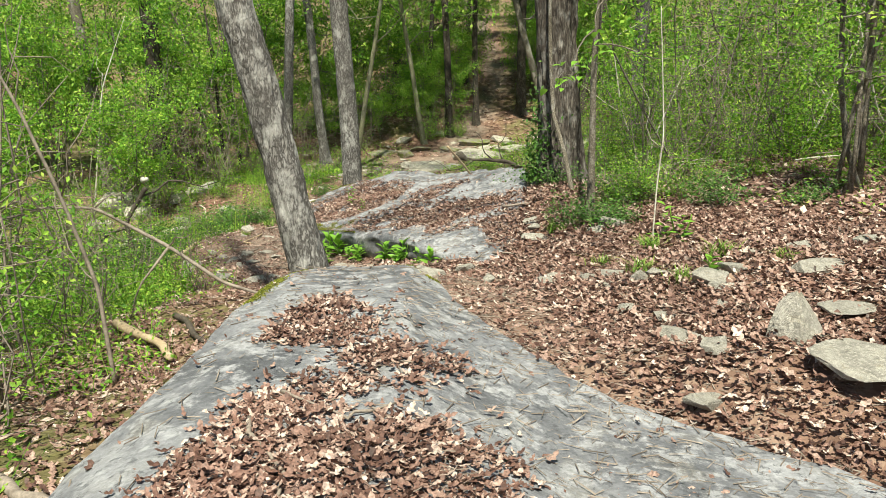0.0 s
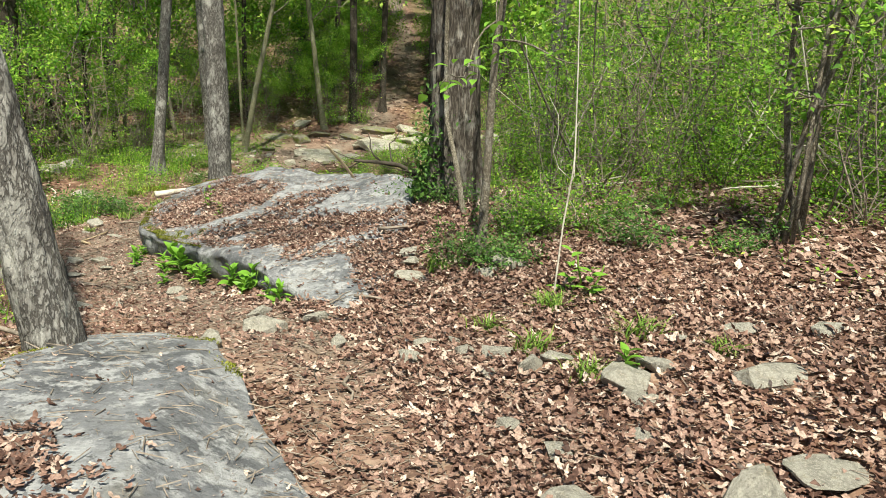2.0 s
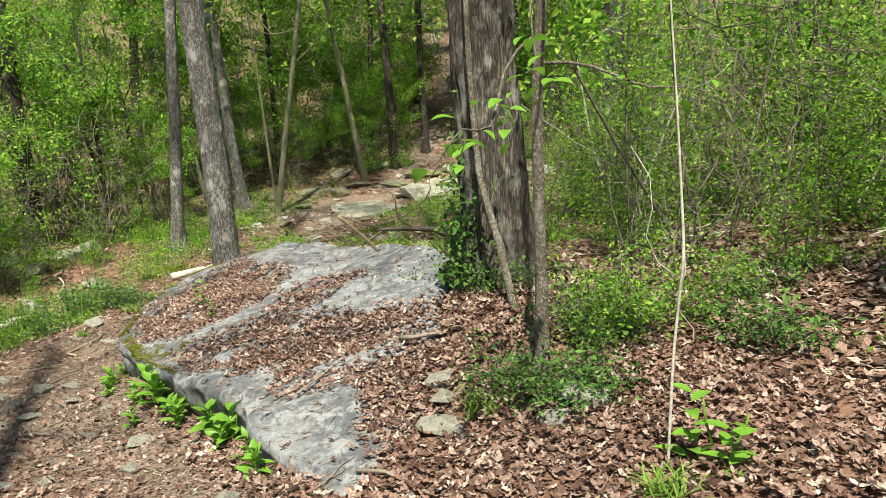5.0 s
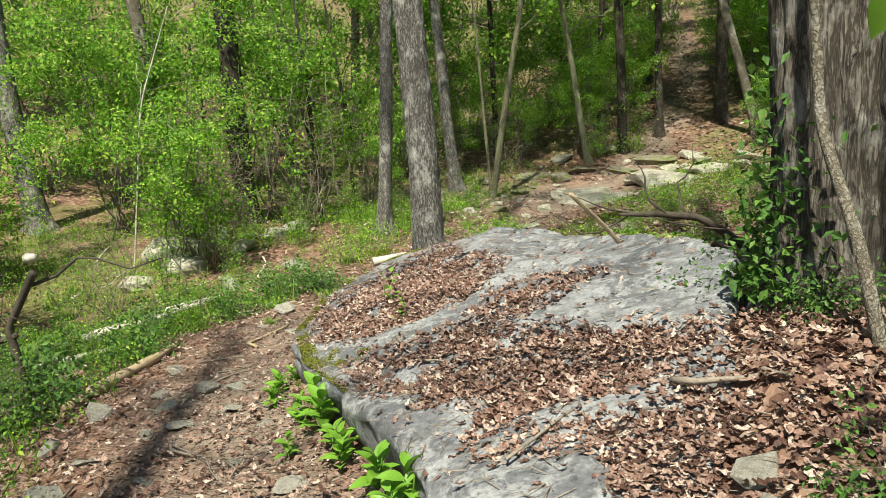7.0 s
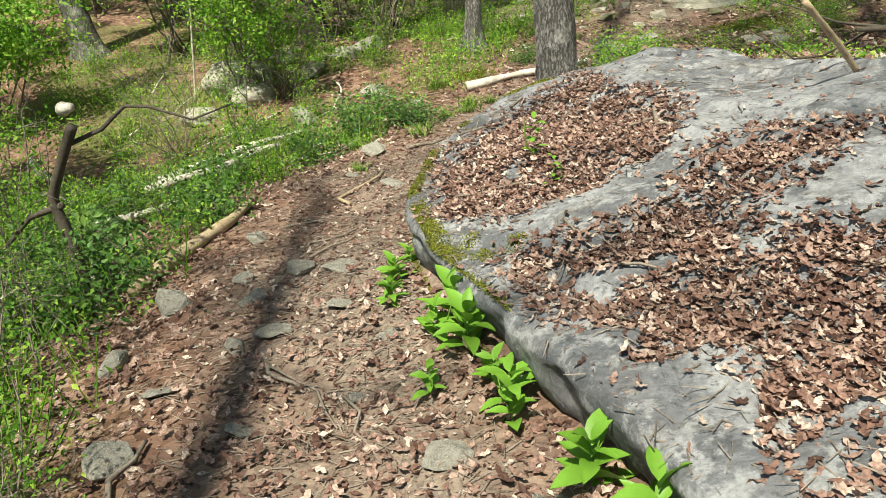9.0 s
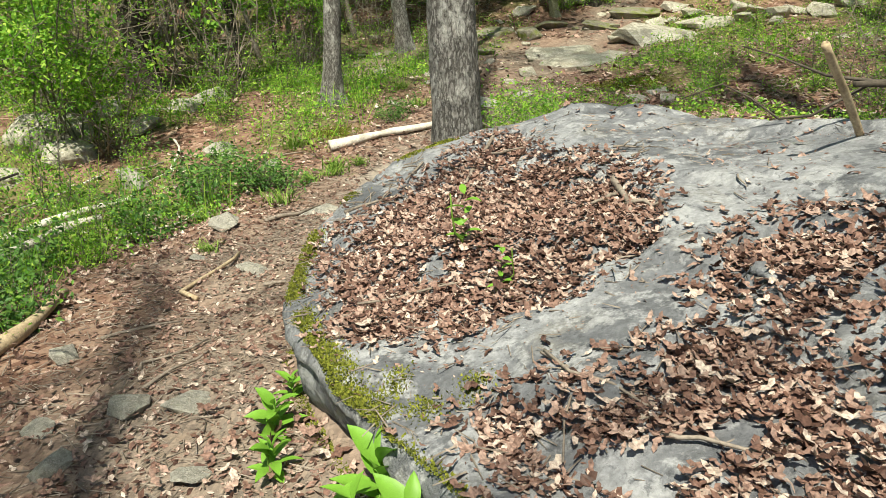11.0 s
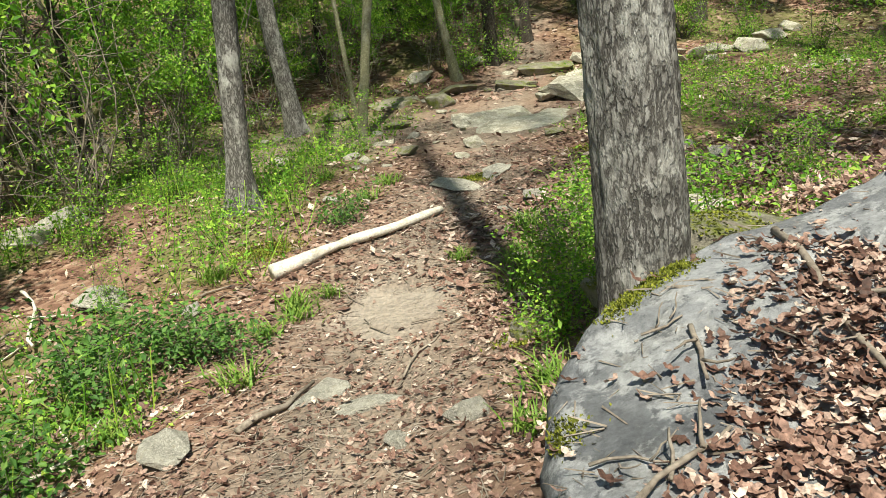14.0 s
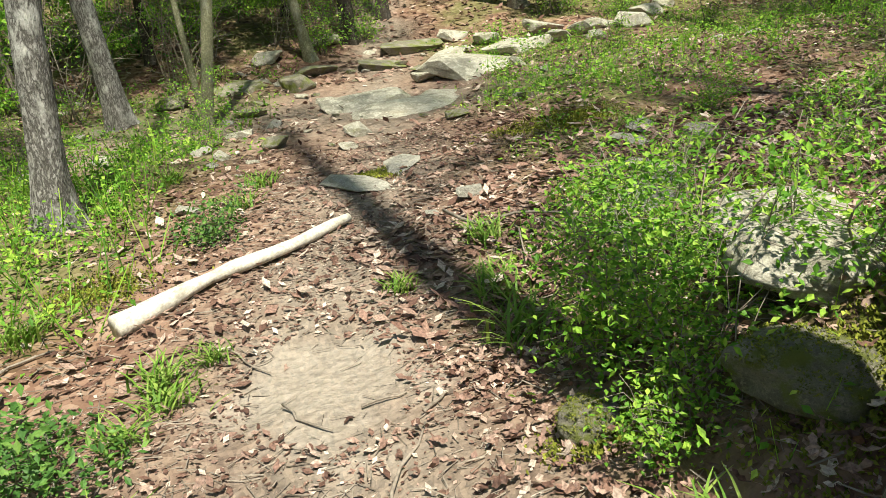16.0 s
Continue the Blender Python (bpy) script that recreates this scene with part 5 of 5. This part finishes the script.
for x, y, tx, ty, tz in ((3.1, 12.2, 2.5, 12.4, 2.2), (4.6, 10.6, 5.4, 10.9, 2.0), (2.7, 11.0, 3.4, 11.4, 1.8), (5.6, 9.4, 4.7, 9.7, 2.4), (6.4, 10.8, 6.9, 10.2, 2.6), (-6.8, 11.0, -6.1, 11.2, 2.4), (-4.9, 6.6, -5.3, 6.9, 2.6), (-7.0, 16.4, -6.2, 16.8, 2.6), (-5.6, 21.0, -6.5, 21.2, 2.8)):
    free_branch("dead_sapling", ((x, y, zg(x, y) - 0.05), ((x + tx) / 2 - 0.1, (y + ty) / 2, tz * 0.45), (tx, ty, tz)), (0.016, 0.012, 0.005), PALE_WOOD, "bare pale stem standing in the brush", "branch",
                ((((x + tx) / 2 - 0.1, (y + ty) / 2, tz * 0.45), (tx - 0.6, ty, tz * 0.7), 0.006), ((tx, ty, tz * 0.9), (tx + 0.6, ty + 0.1, tz * 1.1), 0.005)))


# ---------------------------------------------------------------- plants
def broad_leaf_data():
    t = np.linspace(0, 1, 7)
    w = 0.22 * np.sin(np.pi * t ** 0.8) ** 0.9
    z = 0.35 * t - 0.42 * t ** 2
    mid = np.column_stack([t * 0, t, z - 0.03])
    V = np.concatenate([np.column_stack([-w, t, z + 0.25 * w]), mid, np.column_stack([w, t, z + 0.25 * w])])
    F = [(a * 7 + i, (a + 1) * 7 + i, (a + 1) * 7 + i + 1, a * 7 + i + 1) for a in (0, 1) for i in range(6)]
    return mesh("leaf", V, np.array(F), BROAD_LEAF, True)


BROAD = broad_leaf_data()


def broad_plant(x, y, size, leaves, height, label, seed):
    r = np.random.default_rng(seed)
    thing = new("leafy_plant")
    thing.location = (x, y, zg(x, y))
    V, F = tube(bent((0, 0, -0.03), (r.normal(0, 0.03), r.normal(0, 0.03), height), 5, 0.06, r), np.linspace(0.006, 0.003, 5), 5)
    part("stem", mesh("stem", V, F, GRASS, True), thing)
    for i in range(leaves):
        f = (i + 0.5) / leaves
        ob = part("leaf", BROAD, thing)
        s = size * r.uniform(0.65, 1.15) * (1.1 - 0.4 * f)
        ob.matrix_local = Matrix.LocRotScale((0, 0, height * f), Euler((r.uniform(0.05, 0.9) * (0.5 + f), r.normal(0, 0.25), i * 2.4 + r.uniform(-0.4, 0.4))), (s, s, s))
    return tagged(thing, label, "plant", "broad-leaved plants along the boulder")


WALL = "bright broad-leaved plant growing against the boulder"
pl = [broad_plant(-1.34, 9.84, 0.19, 14, 0.2, WALL, 1), broad_plant(-0.95, 9.2, 0.16, 9, 0.16, WALL, 2), broad_plant(-0.4, 8.48, 0.16, 9, 0.22, WALL, 3)]
for i, (x, y, s) in enumerate(((-1.22, 9.6, 1.0), (-1.05, 9.36, 0.7), (-0.92, 9.1, 0.8), (-0.6, 8.72, 0.9), (-0.45, 8.42, 0.9), (-0.22, 8.1, 0.7), (-1.83, 10.38, 0.7), (-1.82, 10.58, 0.6), (-1.4, 9.72, 0.8), (-0.1, 7.72, 0.7), (1.7, 5.15, 0.7), (-1.3, 9.3, 0.6), (-1.75, 10.1, 0.6))):
    copy_thing(pl[i % 3], Matrix.LocRotScale((x, y, zg(x, y)), Euler((0, 0, i * 1.7)), (s, s, s)))
sd = broad_plant(-1.18, 10.99, 0.09, 9, 0.24, "small green seedling growing out of dead leaves", 8)
copy_thing(sd, Matrix.LocRotScale((-1.02, 10.62, zg(-1.02, 10.62)), Euler((0, 0, 2)), (0.6, 0.6, 0.7)))
copy_thing(sd, Matrix.LocRotScale((1.85, 6.75, zg(1.85, 6.75)), Euler((0, 0, 1)), (1.5, 1.5, 1.3)))
copy_thing(sd, Matrix.LocRotScale((1.95, 6.6, zg(1.95, 6.6)), Euler((0, 0, 3)), (1.6, 1.6, 0.9)))


def tuft_data(seed, n=60, h=0.2, spread_r=0.06):
    r = np.random.default_rng(seed)
    pieces = []
    for _ in range(n):
        az, out, hh = r.uniform(0, 6.28), r.uniform(0.3, 1.0) * h, h * r.uniform(0.55, 1.1)
        t = np.linspace(0, 1, 5)
        p = np.array((r.normal(0, spread_r), r.normal(0, spread_r), -0.01))
        c = np.column_stack([p[0] + math.cos(az) * out * t ** 1.6, p[1] + math.sin(az) * out * t ** 1.6, p[2] + hh * (t - 0.35 * t ** 2.5)])
        w = 0.006 * (1 - t) ** 0.6 + 0.0006
        sd_ = np.array((-math.sin(az), math.cos(az), 0))
        V = np.concatenate([c - sd_ * w[:, None], c + sd_ * w[:, None]])
        pieces.append((V, [(i, i + 1, i + 6, i + 5) for i in range(4)]))
    V, F = joined(pieces)
    return mesh("grass_tuft", V, F, GRASS)


r_h = np.random.default_rng(77)
for start, end, count in (((0.0, 0.0, 1.75), (-0.55, -1.1, 1.22), 17), ((0.0, 0.0, 2.0), (-0.2, -0.9, 1.55), 12), ((0.0, 0.0, 1.6), (0.7, -0.3, 1.45), 12)):
    line = bent(start, end, 9, 0.06, r_h)
    V, F = tube(line, np.linspace(0.009, 0.002, 9), 5)
    spray = part("twig", mesh("twig", V, F, BARK_THIN, True), sapling)
    for k in range(count):
        at = line[int(r_h.uniform(3, 9))] + r_h.normal(0, 0.05, 3)
        s = r_h.uniform(0.06, 0.11)
        part("leaf", BROAD, spray).matrix_local = Matrix.LocRotScale(at, Euler((r_h.normal(-0.3, 0.35), r_h.normal(0, 0.3), r_h.uniform(0, 6.28))), (s * 1.3, s, s))


TUFTS = [tuft_data(k) for k in range(4)]
r_g = np.random.default_rng(31)
for x, y, s in ((-3.0, 14.35, 1.0), (-2.75, 15.37, 1.0), (-2.18, 17.46, 1.0), (-3.39, 16.21, 1.1), (-3.53, 14.0, 1.0), (-3.95, 14.41, 1.2), (-1.33, 15.14, 1.0), (-1.42, 14.74, 1.2), (-1.62, 15.69, 0.7), (-2.74, 15.2, 0.9), (-2.9, 14.94, 0.8), (-1.12, 15.81, 1.0), (-1.26, 15.35, 0.9),
                (-2.55, 15.5, 0.7), (1.68, 6.5, 0.9), (1.07, 7.53, 0.8), (1.26, 6.35, 0.7), (1.41, 5.79, 0.8), (1.9, 5.58, 0.8), (-2.0, 17.9, 0.9), (-1.55, 13.0, 0.9), (-1.6, 13.3, 0.9), (-3.1, 12.95, 0.6), (1.55, 5.2, 0.7), (-1.75, 12.95, 0.7), (2.2, 5.2, 0.6), (-2.6, 18.6, 1.0), (0.5, 17.0, 0.9)):
    ob = new("grass_tuft", TUFTS[int(r_g.integers(0, 4))])
    ob.matrix_world = Matrix.LocRotScale((x, y, zg(x, y)), Euler((0, 0, r_g.uniform(0, 6.28))), (s, s, s * r_g.uniform(0.8, 1.1)))
    tagged(ob, "tuft of fresh green grass beside the trail", "grass", "grass tufts")

low_shrub = shrub("low_shrub", (-1.3, 14.25), 0.6, 0.42, 8, 1300, 0.03, GREEN_LEAF, TWIG, "low green privet seedling beside the trail", 71, 0.1, 0.2, 0.05, "shrub", 0.0035)
again(low_shrub, [(-1.32, 13.82, 0.9), (-1.22, 14.17, 0.8), (-1.45, 13.66, 0.7), (-1.02, 14.42, 1.1), (-0.92, 15.15, 0.9), (-1.0, 13.95, 0.9), (-0.2, 15.6, 0.9), (0.5, 15.2, 0.9), (-0.85, 14.65, 1.0), (-0.9, 13.6, 1.0), (2.0, 8.0, 1.0), (2.4, 8.3, 1.0), (1.75, 7.95, 0.9), (1.1, 16.9, 0.9)], sr)
dark_shrub = shrub("low_evergreen", (-3.45, 15.0), 0.4, 0.5, 5, 1000, 0.045, DARK_LEAF, BARK_THIN, "low dark green leafy plant beside the trail", 72, 0.1, 0.1, 0.06, "shrub", 0.004)
again(dark_shrub, [(-3.9, 10.25, 1.3), (-4.1, 10.7, 1.3), (1.4, 7.45, 0.75), (1.62, 7.55, 0.7), (1.2, 7.6, 0.6), (-3.2, 14.85, 0.9), (-3.8, 14.6, 1.1), (-2.39, 16.97, 0.7), (-4.0, 15.3, 1.1), (-3.9, 13.6, 1.0), (-4.3, 12.6, 1.1), (-3.95, 11.9, 1.0), (-4.6, 11.2, 1.2), (-4.2, 10.2, 1.0), (-3.9, 9.2, 1.0), (-5.1, 12.2, 1.2), (-4.8, 13.4, 1.2), (1.95, 8.35, 0.9), (2.6, 7.7, 0.9), (1.7, 8.15, 0.8), (3.3, 7.3, 0.7), (2.9, 8.6, 0.8), (-4.4, 9.6, 1.2), (-5.4, 10.6, 1.3), (0.95, 9.75, 0.7), (1.35, 8.95, 0.6)], sr)


# ---------------------------------------------------------------- undergrowth, litter and twigs: too many to count
def rock_free(x, y):
    return ~(inside(x, y, ROCK_A) | inside(x, y, ROCK_B))


def undergrowth(name, box, n, per, size, height, keep, mat, label, seed):
    r = np.random.default_rng(seed)
    x, y = r.uniform(box[0], box[2], n), r.uniform(box[1], box[3], n)
    ok = (r.uniform(0, 1, n) < keep(x, y)) & rock_free(x, y)
    x, y = x[ok], y[ok]
    c = np.column_stack([x, y, floor_z(x, y)])
    m = len(c) * per
    i = np.repeat(np.arange(len(c)), per)
    h = np.repeat(r.uniform(0.25, 1, len(c)) * height, per) * r.uniform(0.05, 1, m)
    pos = c[i] + np.column_stack([r.normal(0, 0.09, m), r.normal(0, 0.09, m), h])
    V, F = leaves_at(pos, size, r, 0.1)
    stems_at = r.integers(0, len(c), len(c) * 2)
    s = c[stems_at] + np.column_stack([r.normal(0, 0.05, (len(stems_at), 2)), np.zeros(len(stems_at)) - 0.02])
    V2, F2 = spread(STALK, NEEDLE_F, s, r.uniform(0.5, 1.0, len(s)) * height, r.uniform(0, 6.28, len(s)), r.uniform(0.9, 1.5, len(s)), r.normal(0, 1, len(s)))
    V, F = joined([(V, F), (V2, F2)])
    return tagged(new(name, mesh(name, V, F, mat)), label, "undergrowth", kind="stuff")


def off_trail(x, y):
    return x - along(y, TRAIL_X)


undergrowth("undergrowth", (-10, 7.5, -2.6, 20), 6800, 26, 0.04, 0.42, lambda x, y: np.clip((-off_trail(x, y) - 0.95) / 0.9, 0, 1) * np.clip(0.55 + fbm(x * 0.9, y * 0.9, 0, 3, 6), 0, 1) * np.where(y > 13.5, 0.45, 1), GREEN_LEAF, "fresh green undergrowth beside the trail", 1)
undergrowth("undergrowth", (-7, 0.5, -1.5, 8), 1300, 24, 0.045, 0.3, lambda x, y: np.clip((-x - 1.5) / 1.2, 0, 1) * np.clip(0.4 + fbm(x * 0.9, y * 0.9, 0, 3, 7), 0, 1), GREEN_LEAF, "sparse green undergrowth below the outcrop", 2)
undergrowth("undergrowth", (-1.6, 12.9, 8, 24), 3600, 18, 0.036, 0.17, lambda x, y: np.clip((off_trail(x, y) - 0.55) / 0.8, 0, 1) * np.clip(0.35 + fbm(x * 1.1, y * 1.1, 0, 3, 12), 0, 1), GREEN_LEAF, "green seedlings on the leafy slope", 3)
undergrowth("undergrowth", (1.2, 5.5, 10, 14), 3000, 20, 0.04, 0.2, lambda x, y: np.clip((x - 2.2) / 2.5, 0.02, 1) * np.clip((y - 5.2) / 2, 0, 1) * np.clip(0.15 + 1.1 * fbm(x * 1.0, y * 1.0, 0, 3, 15), 0, 1), GREEN_LEAF, "low green seedlings among dead leaves", 4)
undergrowth("undergrowth", (-8, 17.5, 3, 24), 1300, 22, 0.05, 0.3, lambda x, y: np.clip((np.abs(off_trail(x, y)) - 0.9) / 1.2, 0, 1) * 0.5, GREEN_LEAF, "green plants beside the creek bed", 5)
undergrowth("undergrowth", (-9, 24.5, 10, 36), 1500, 26, 0.085, 0.9, lambda x, y: np.clip(0.25 + fbm(x * 0.5, y * 0.5, 0, 3, 23), 0, 1) * np.clip((np.abs(x - 1.8) - 1.2) / 1.5, 0, 1), DARK_LEAF, "dark green brush on the far hillside", 6)


def litter(name, x, y, z, size, mat, label, seed, shape=OAK_LEAF, faces=OAK_LEAF_F, steep=0.24):
    r = np.random.default_rng(seed)
    n = len(x)
    V, F = spread(shape, faces, np.column_stack([x, y, z]), size * r.uniform(0.6, 1.25, n), r.uniform(0, 6.28, n), r.normal(0, steep, n), r.normal(0, steep * 1.3, n) + np.where(r.uniform(0, 1, n) < 0.35, np.pi, 0), r.uniform(0.5, 1.15, n), r.normal(0, 0.6, n))
    return tagged(new(name, mesh(name, V, F, mat)), label, "leaf litter", kind="stuff")


r_l = np.random.default_rng(41)
n = 230000
x, y = r_l.uniform(-6.5, 7, n), r_l.uniform(1.2, 23, n)
d = off_trail(x, y)
dens = np.where(d > 0, 0.24 + 0.76 * np.clip((d - 0.25) / 0.6, 0, 1), 0.24 + 0.36 * np.clip((-d - 0.4) / 0.5, 0, 1))
dens = np.where(y < 7.5, np.maximum(dens, np.clip((7.5 - y) / 1.5, 0, 0.75)), dens)
dens *= np.where(y > 13, 0.6, 1.0) * np.clip((25 - y) / 8, 0.2, 1) * np.clip(1.25 - np.abs(x + 0.5) / 8, 0.2, 1)
dens *= np.clip(0.75 + 0.6 * fbm(x * 0.8, y * 0.8, 0, 3, 77), 0.12, 1)
# fewer leaves over the painted sunlit patch
dens *= np.where(np.hypot((x + 2.15) / 0.28, (y - 15.0) / 0.5) < 1, 0.35, 1)
ok = (r_l.uniform(0, 1, n) < dens) & rock_free(x, y)
xn, yn = r_l.uniform(-0.6, 5, 52000), r_l.uniform(2, 9.6, 52000)
ok2 = rock_free(xn, yn) & (off_trail(xn, yn) > 0.1) & (r_l.uniform(0, 1, 52000) < np.clip(1.1 - (xn - 2) / 5, 0.3, 1))
xb, yb = r_l.uniform(-1.75, 1.5, 7000), r_l.uniform(12.6, 16.5, 7000)
ok3 = rock_free(xb, yb)
x, y = np.concatenate([x[ok], xn[ok2], xb[ok3]]), np.concatenate([y[ok], yn[ok2], yb[ok3]])
ok = np.ones(len(x), bool)
for sx, sy, sw in STONE_AT:
    ok &= (np.hypot(x - sx, y - sy) > sw * 0.42) | (r_l.uniform(0, 1, len(x)) < 0.06)
x, y = x[ok], y[ok]
d = off_trail(x, y)
z = floor_z(x, y) + np.abs(r_l.normal(0, 0.014, len(x))) + 0.004
close = (y < 15.0) & (np.abs(d) < 2.8)
litter("leaf_litter", x[close], y[close], z[close], 0.066, DEAD_LEAF, "dead brown oak leaves covering the forest floor", 1)
litter("leaf_litter", x[~close], y[~close], z[~close], 0.085, DEAD_LEAF, "dead brown leaves scattered over the slope", 2, PLAIN_LEAF, DIAMOND_F)

def drift_leaves(name, polys, box, topf, per, size, label, seed, loose, parent_poly):
    r = np.random.default_rng(seed)
    n = int((box[2] - box[0]) * (box[3] - box[1]) * per)
    x, y = r.uniform(box[0], box[2], n), r.uniform(box[1], box[3], n)
    depth = drift_depth(x, y, polys)
    gaps = fbm(x * 2.3, y * 2.3, 0, 3, 71) < -0.95
    fringe = np.zeros(n, bool)
    for p in polys:
        fringe |= edge_distance(x, y, p) < np.abs(r.normal(0, 0.07, n))
    ok = ((depth > 0) & ~gaps) | (fringe & (r.uniform(0, 1, n) < 0.6)) | (r.uniform(0, 1, n) < loose)
    ok &= inside(x, y, parent_poly)
    x, y, depth = x[ok], y[ok], depth[ok]
    z = topf(x, y) + 0.006 + r.uniform(0, 1, len(x)) * np.clip(depth, 0, 0.25) * 0.09
    return litter(name, x, y, z, size, DEAD_LEAF, label, seed, steep=0.2)


drift_leaves("leaf_drift", DRIFTS_B, (-2.1, 7, 1.1, 12.8), rock_b_top, 4200, 0.052, "drifts of dead oak leaves on the flat boulder", 5, 0.012, ROCK_B)
drift_leaves("leaf_drift", DRIFTS_A, (-1.4, 0.5, 1.8, 6.4), rock_a_top, 4200, 0.052, "drifts of dead oak leaves on the rock outcrop", 6, 0.006, ROCK_A)

n = 75000
x, y = r_l.uniform(-4.5, 3.5, n), r_l.uniform(2, 18, n)
d = np.abs(off_trail(x, y))
ok = (np.hypot((x + 2.15) / 0.5, (y - 15.0) / 0.8) > r_l.uniform(0.3, 1.3, n)) & (r_l.uniform(0, 1, n) < np.clip(1.1 - d / 2.2, 0.12, 1) * np.where(rock_free(x, y), 1, 0.6))
x, y = x[ok], y[ok]
z = surface(x, y) + 0.006
m = len(x)
V, F = spread(NEEDLE, NEEDLE_F, np.column_stack([x, y, z]), r_l.uniform(0.02, 0.1, m), r_l.uniform(0, 6.28, m), r_l.normal(0, 0.1, m), r_l.normal(0, 0.5, m))
tagged(new("twig_litter", mesh("twig_litter", V, F, TWIG)), "fine broken twigs strewn over trail and rocks", "twigs", kind="stuff")
n = 42000
y = r_l.uniform(3, 19, n)
x = along(y, TRAIL_X) + r_l.normal(0, 0.75, n)
ok = rock_free(x, y) & (np.hypot((x + 2.15) / 0.3, (y - 15.0) / 0.5) > 1)
x, y = x[ok], y[ok]
V, F = spread(PLAIN_LEAF, DIAMOND_F, np.column_stack([x, y, floor_z(x, y) + 0.006]), 0.012 + 0.04 * r_l.uniform(0, 1, len(x)) ** 2, r_l.uniform(0, 6.28, len(x)), r_l.normal(0, 0.25, len(x)), r_l.normal(0, 0.3, len(x)))
tagged(new("leaf_fragments", mesh("leaf_fragments", V, F, DEAD_LEAF)), "crumbled bits of dead leaf on the trail", "leaf litter", kind="stuff")
for i, (x, y, s) in enumerate(((0.1, 17.78, 0.2), (0.01, 15.27, 0.16), (-3.04, 16.58, 0.15), (-1.2, 17.62, 0.08), (-1.15, 13.4, 0.13), (-1.5, 13.95, 0.09), (0.4, 17.5, 0.12), (-1.75, 1.9, 0.2), (-1.1, 13.15, 0.18), (-0.5, 15.2, 0.1), (-0.3, 16.0, 0.14))):
    r = np.random.default_rng(300 + i)
    m = 2500
    px, py = x + r.normal(0, s, m), y + r.normal(0, s * 0.7, m)
    base = np.array((x, y, zg(x, y)))
    V, F = spread(PLAIN_LEAF, DIAMOND_F, np.column_stack([px, py, surface(px, py) + 0.012]) - base, r.uniform(0.01, 0.024, m), r.uniform(0, 6.28, m), r.uniform(0.1, 1.2, m), r.normal(0, 0.5, m))
    ob = new("moss_patch", mesh("moss_patch", V, F, MOSS))
    ob.location = base
    tagged(ob, "bright yellow-green moss on the ground", "moss", kind="stuff")

n = 26000
x, y = r_l.uniform(-9, 12, n), r_l.uniform(22.5, 38, n)
litter("leaf_litter", x, y, ground(x, y) + 0.01, 0.13, DEAD_LEAF, "dead brown leaves covering the far hillside", 9, PLAIN_LEAF, DIAMOND_F)

r_c = np.random.default_rng(55)
for i in range(70):
    x, y = r_c.normal(-0.6, 2.0), r_c.uniform(18.6, 24.2)
    stone(x, y, float(r_c.uniform(0.09, 0.3)), (CREEK_STONE, MOSSY, STONE)[i % 3], "small rounded rock in the creek bed", 0.8, "rock", "rocks beside the creek", 0.3)
for i in range(14):
    x, y = r_c.uniform(-7.5, -3.9), r_c.uniform(18.5, 24.5)
    dx = r_c.normal(-0.9, 0.6)
    h = r_c.uniform(2.4, 3.6)
    free_branch("dead_sapling", ((x, y, zg(x, y) - 0.1), (x + dx * 0.4, y + 0.1, h * 0.45), (x + dx, y + 0.2, h)), (0.045, 0.035, 0.02), BARK_THIN if i % 2 else BARK_DARK, "bare brown stem leaning in the dark thicket", "branch",
                (((x + dx * 0.4, y + 0.1, h * 0.45), (x + dx * 0.4 + 0.7, y, h * 0.8), 0.015),))
for poly, top, box, count in ((ROCK_B, rock_b_top, (-2.0, 7.2, 1.0, 12.6), 9000), (ROCK_A, rock_a_top, (-1.3, 0.8, 1.8, 6.2), 7000)):
    x, y = r_c.uniform(box[0], box[2], count), r_c.uniform(box[1], box[3], count)
    ok = inside(x, y, poly) & (fbm(x * 2, y * 2, 0, 3, 91) > 0.05)
    x, y = x[ok], y[ok]
    m = len(x)
    V, F = spread(PLAIN_LEAF, DIAMOND_F, np.column_stack([x, y, top(x, y) + 0.003]), r_c.uniform(0.006, 0.022, m), r_c.uniform(0, 6.28, m), r_c.normal(0, 0.15, m), r_c.normal(0, 0.2, m), r_c.uniform(0.3, 1, m))
    tagged(new("leaf_fragments", mesh("leaf_fragments", V, F, DEAD_LEAF)), "crumbs of dead leaf lying on bare rock", "leaf litter", kind="stuff")
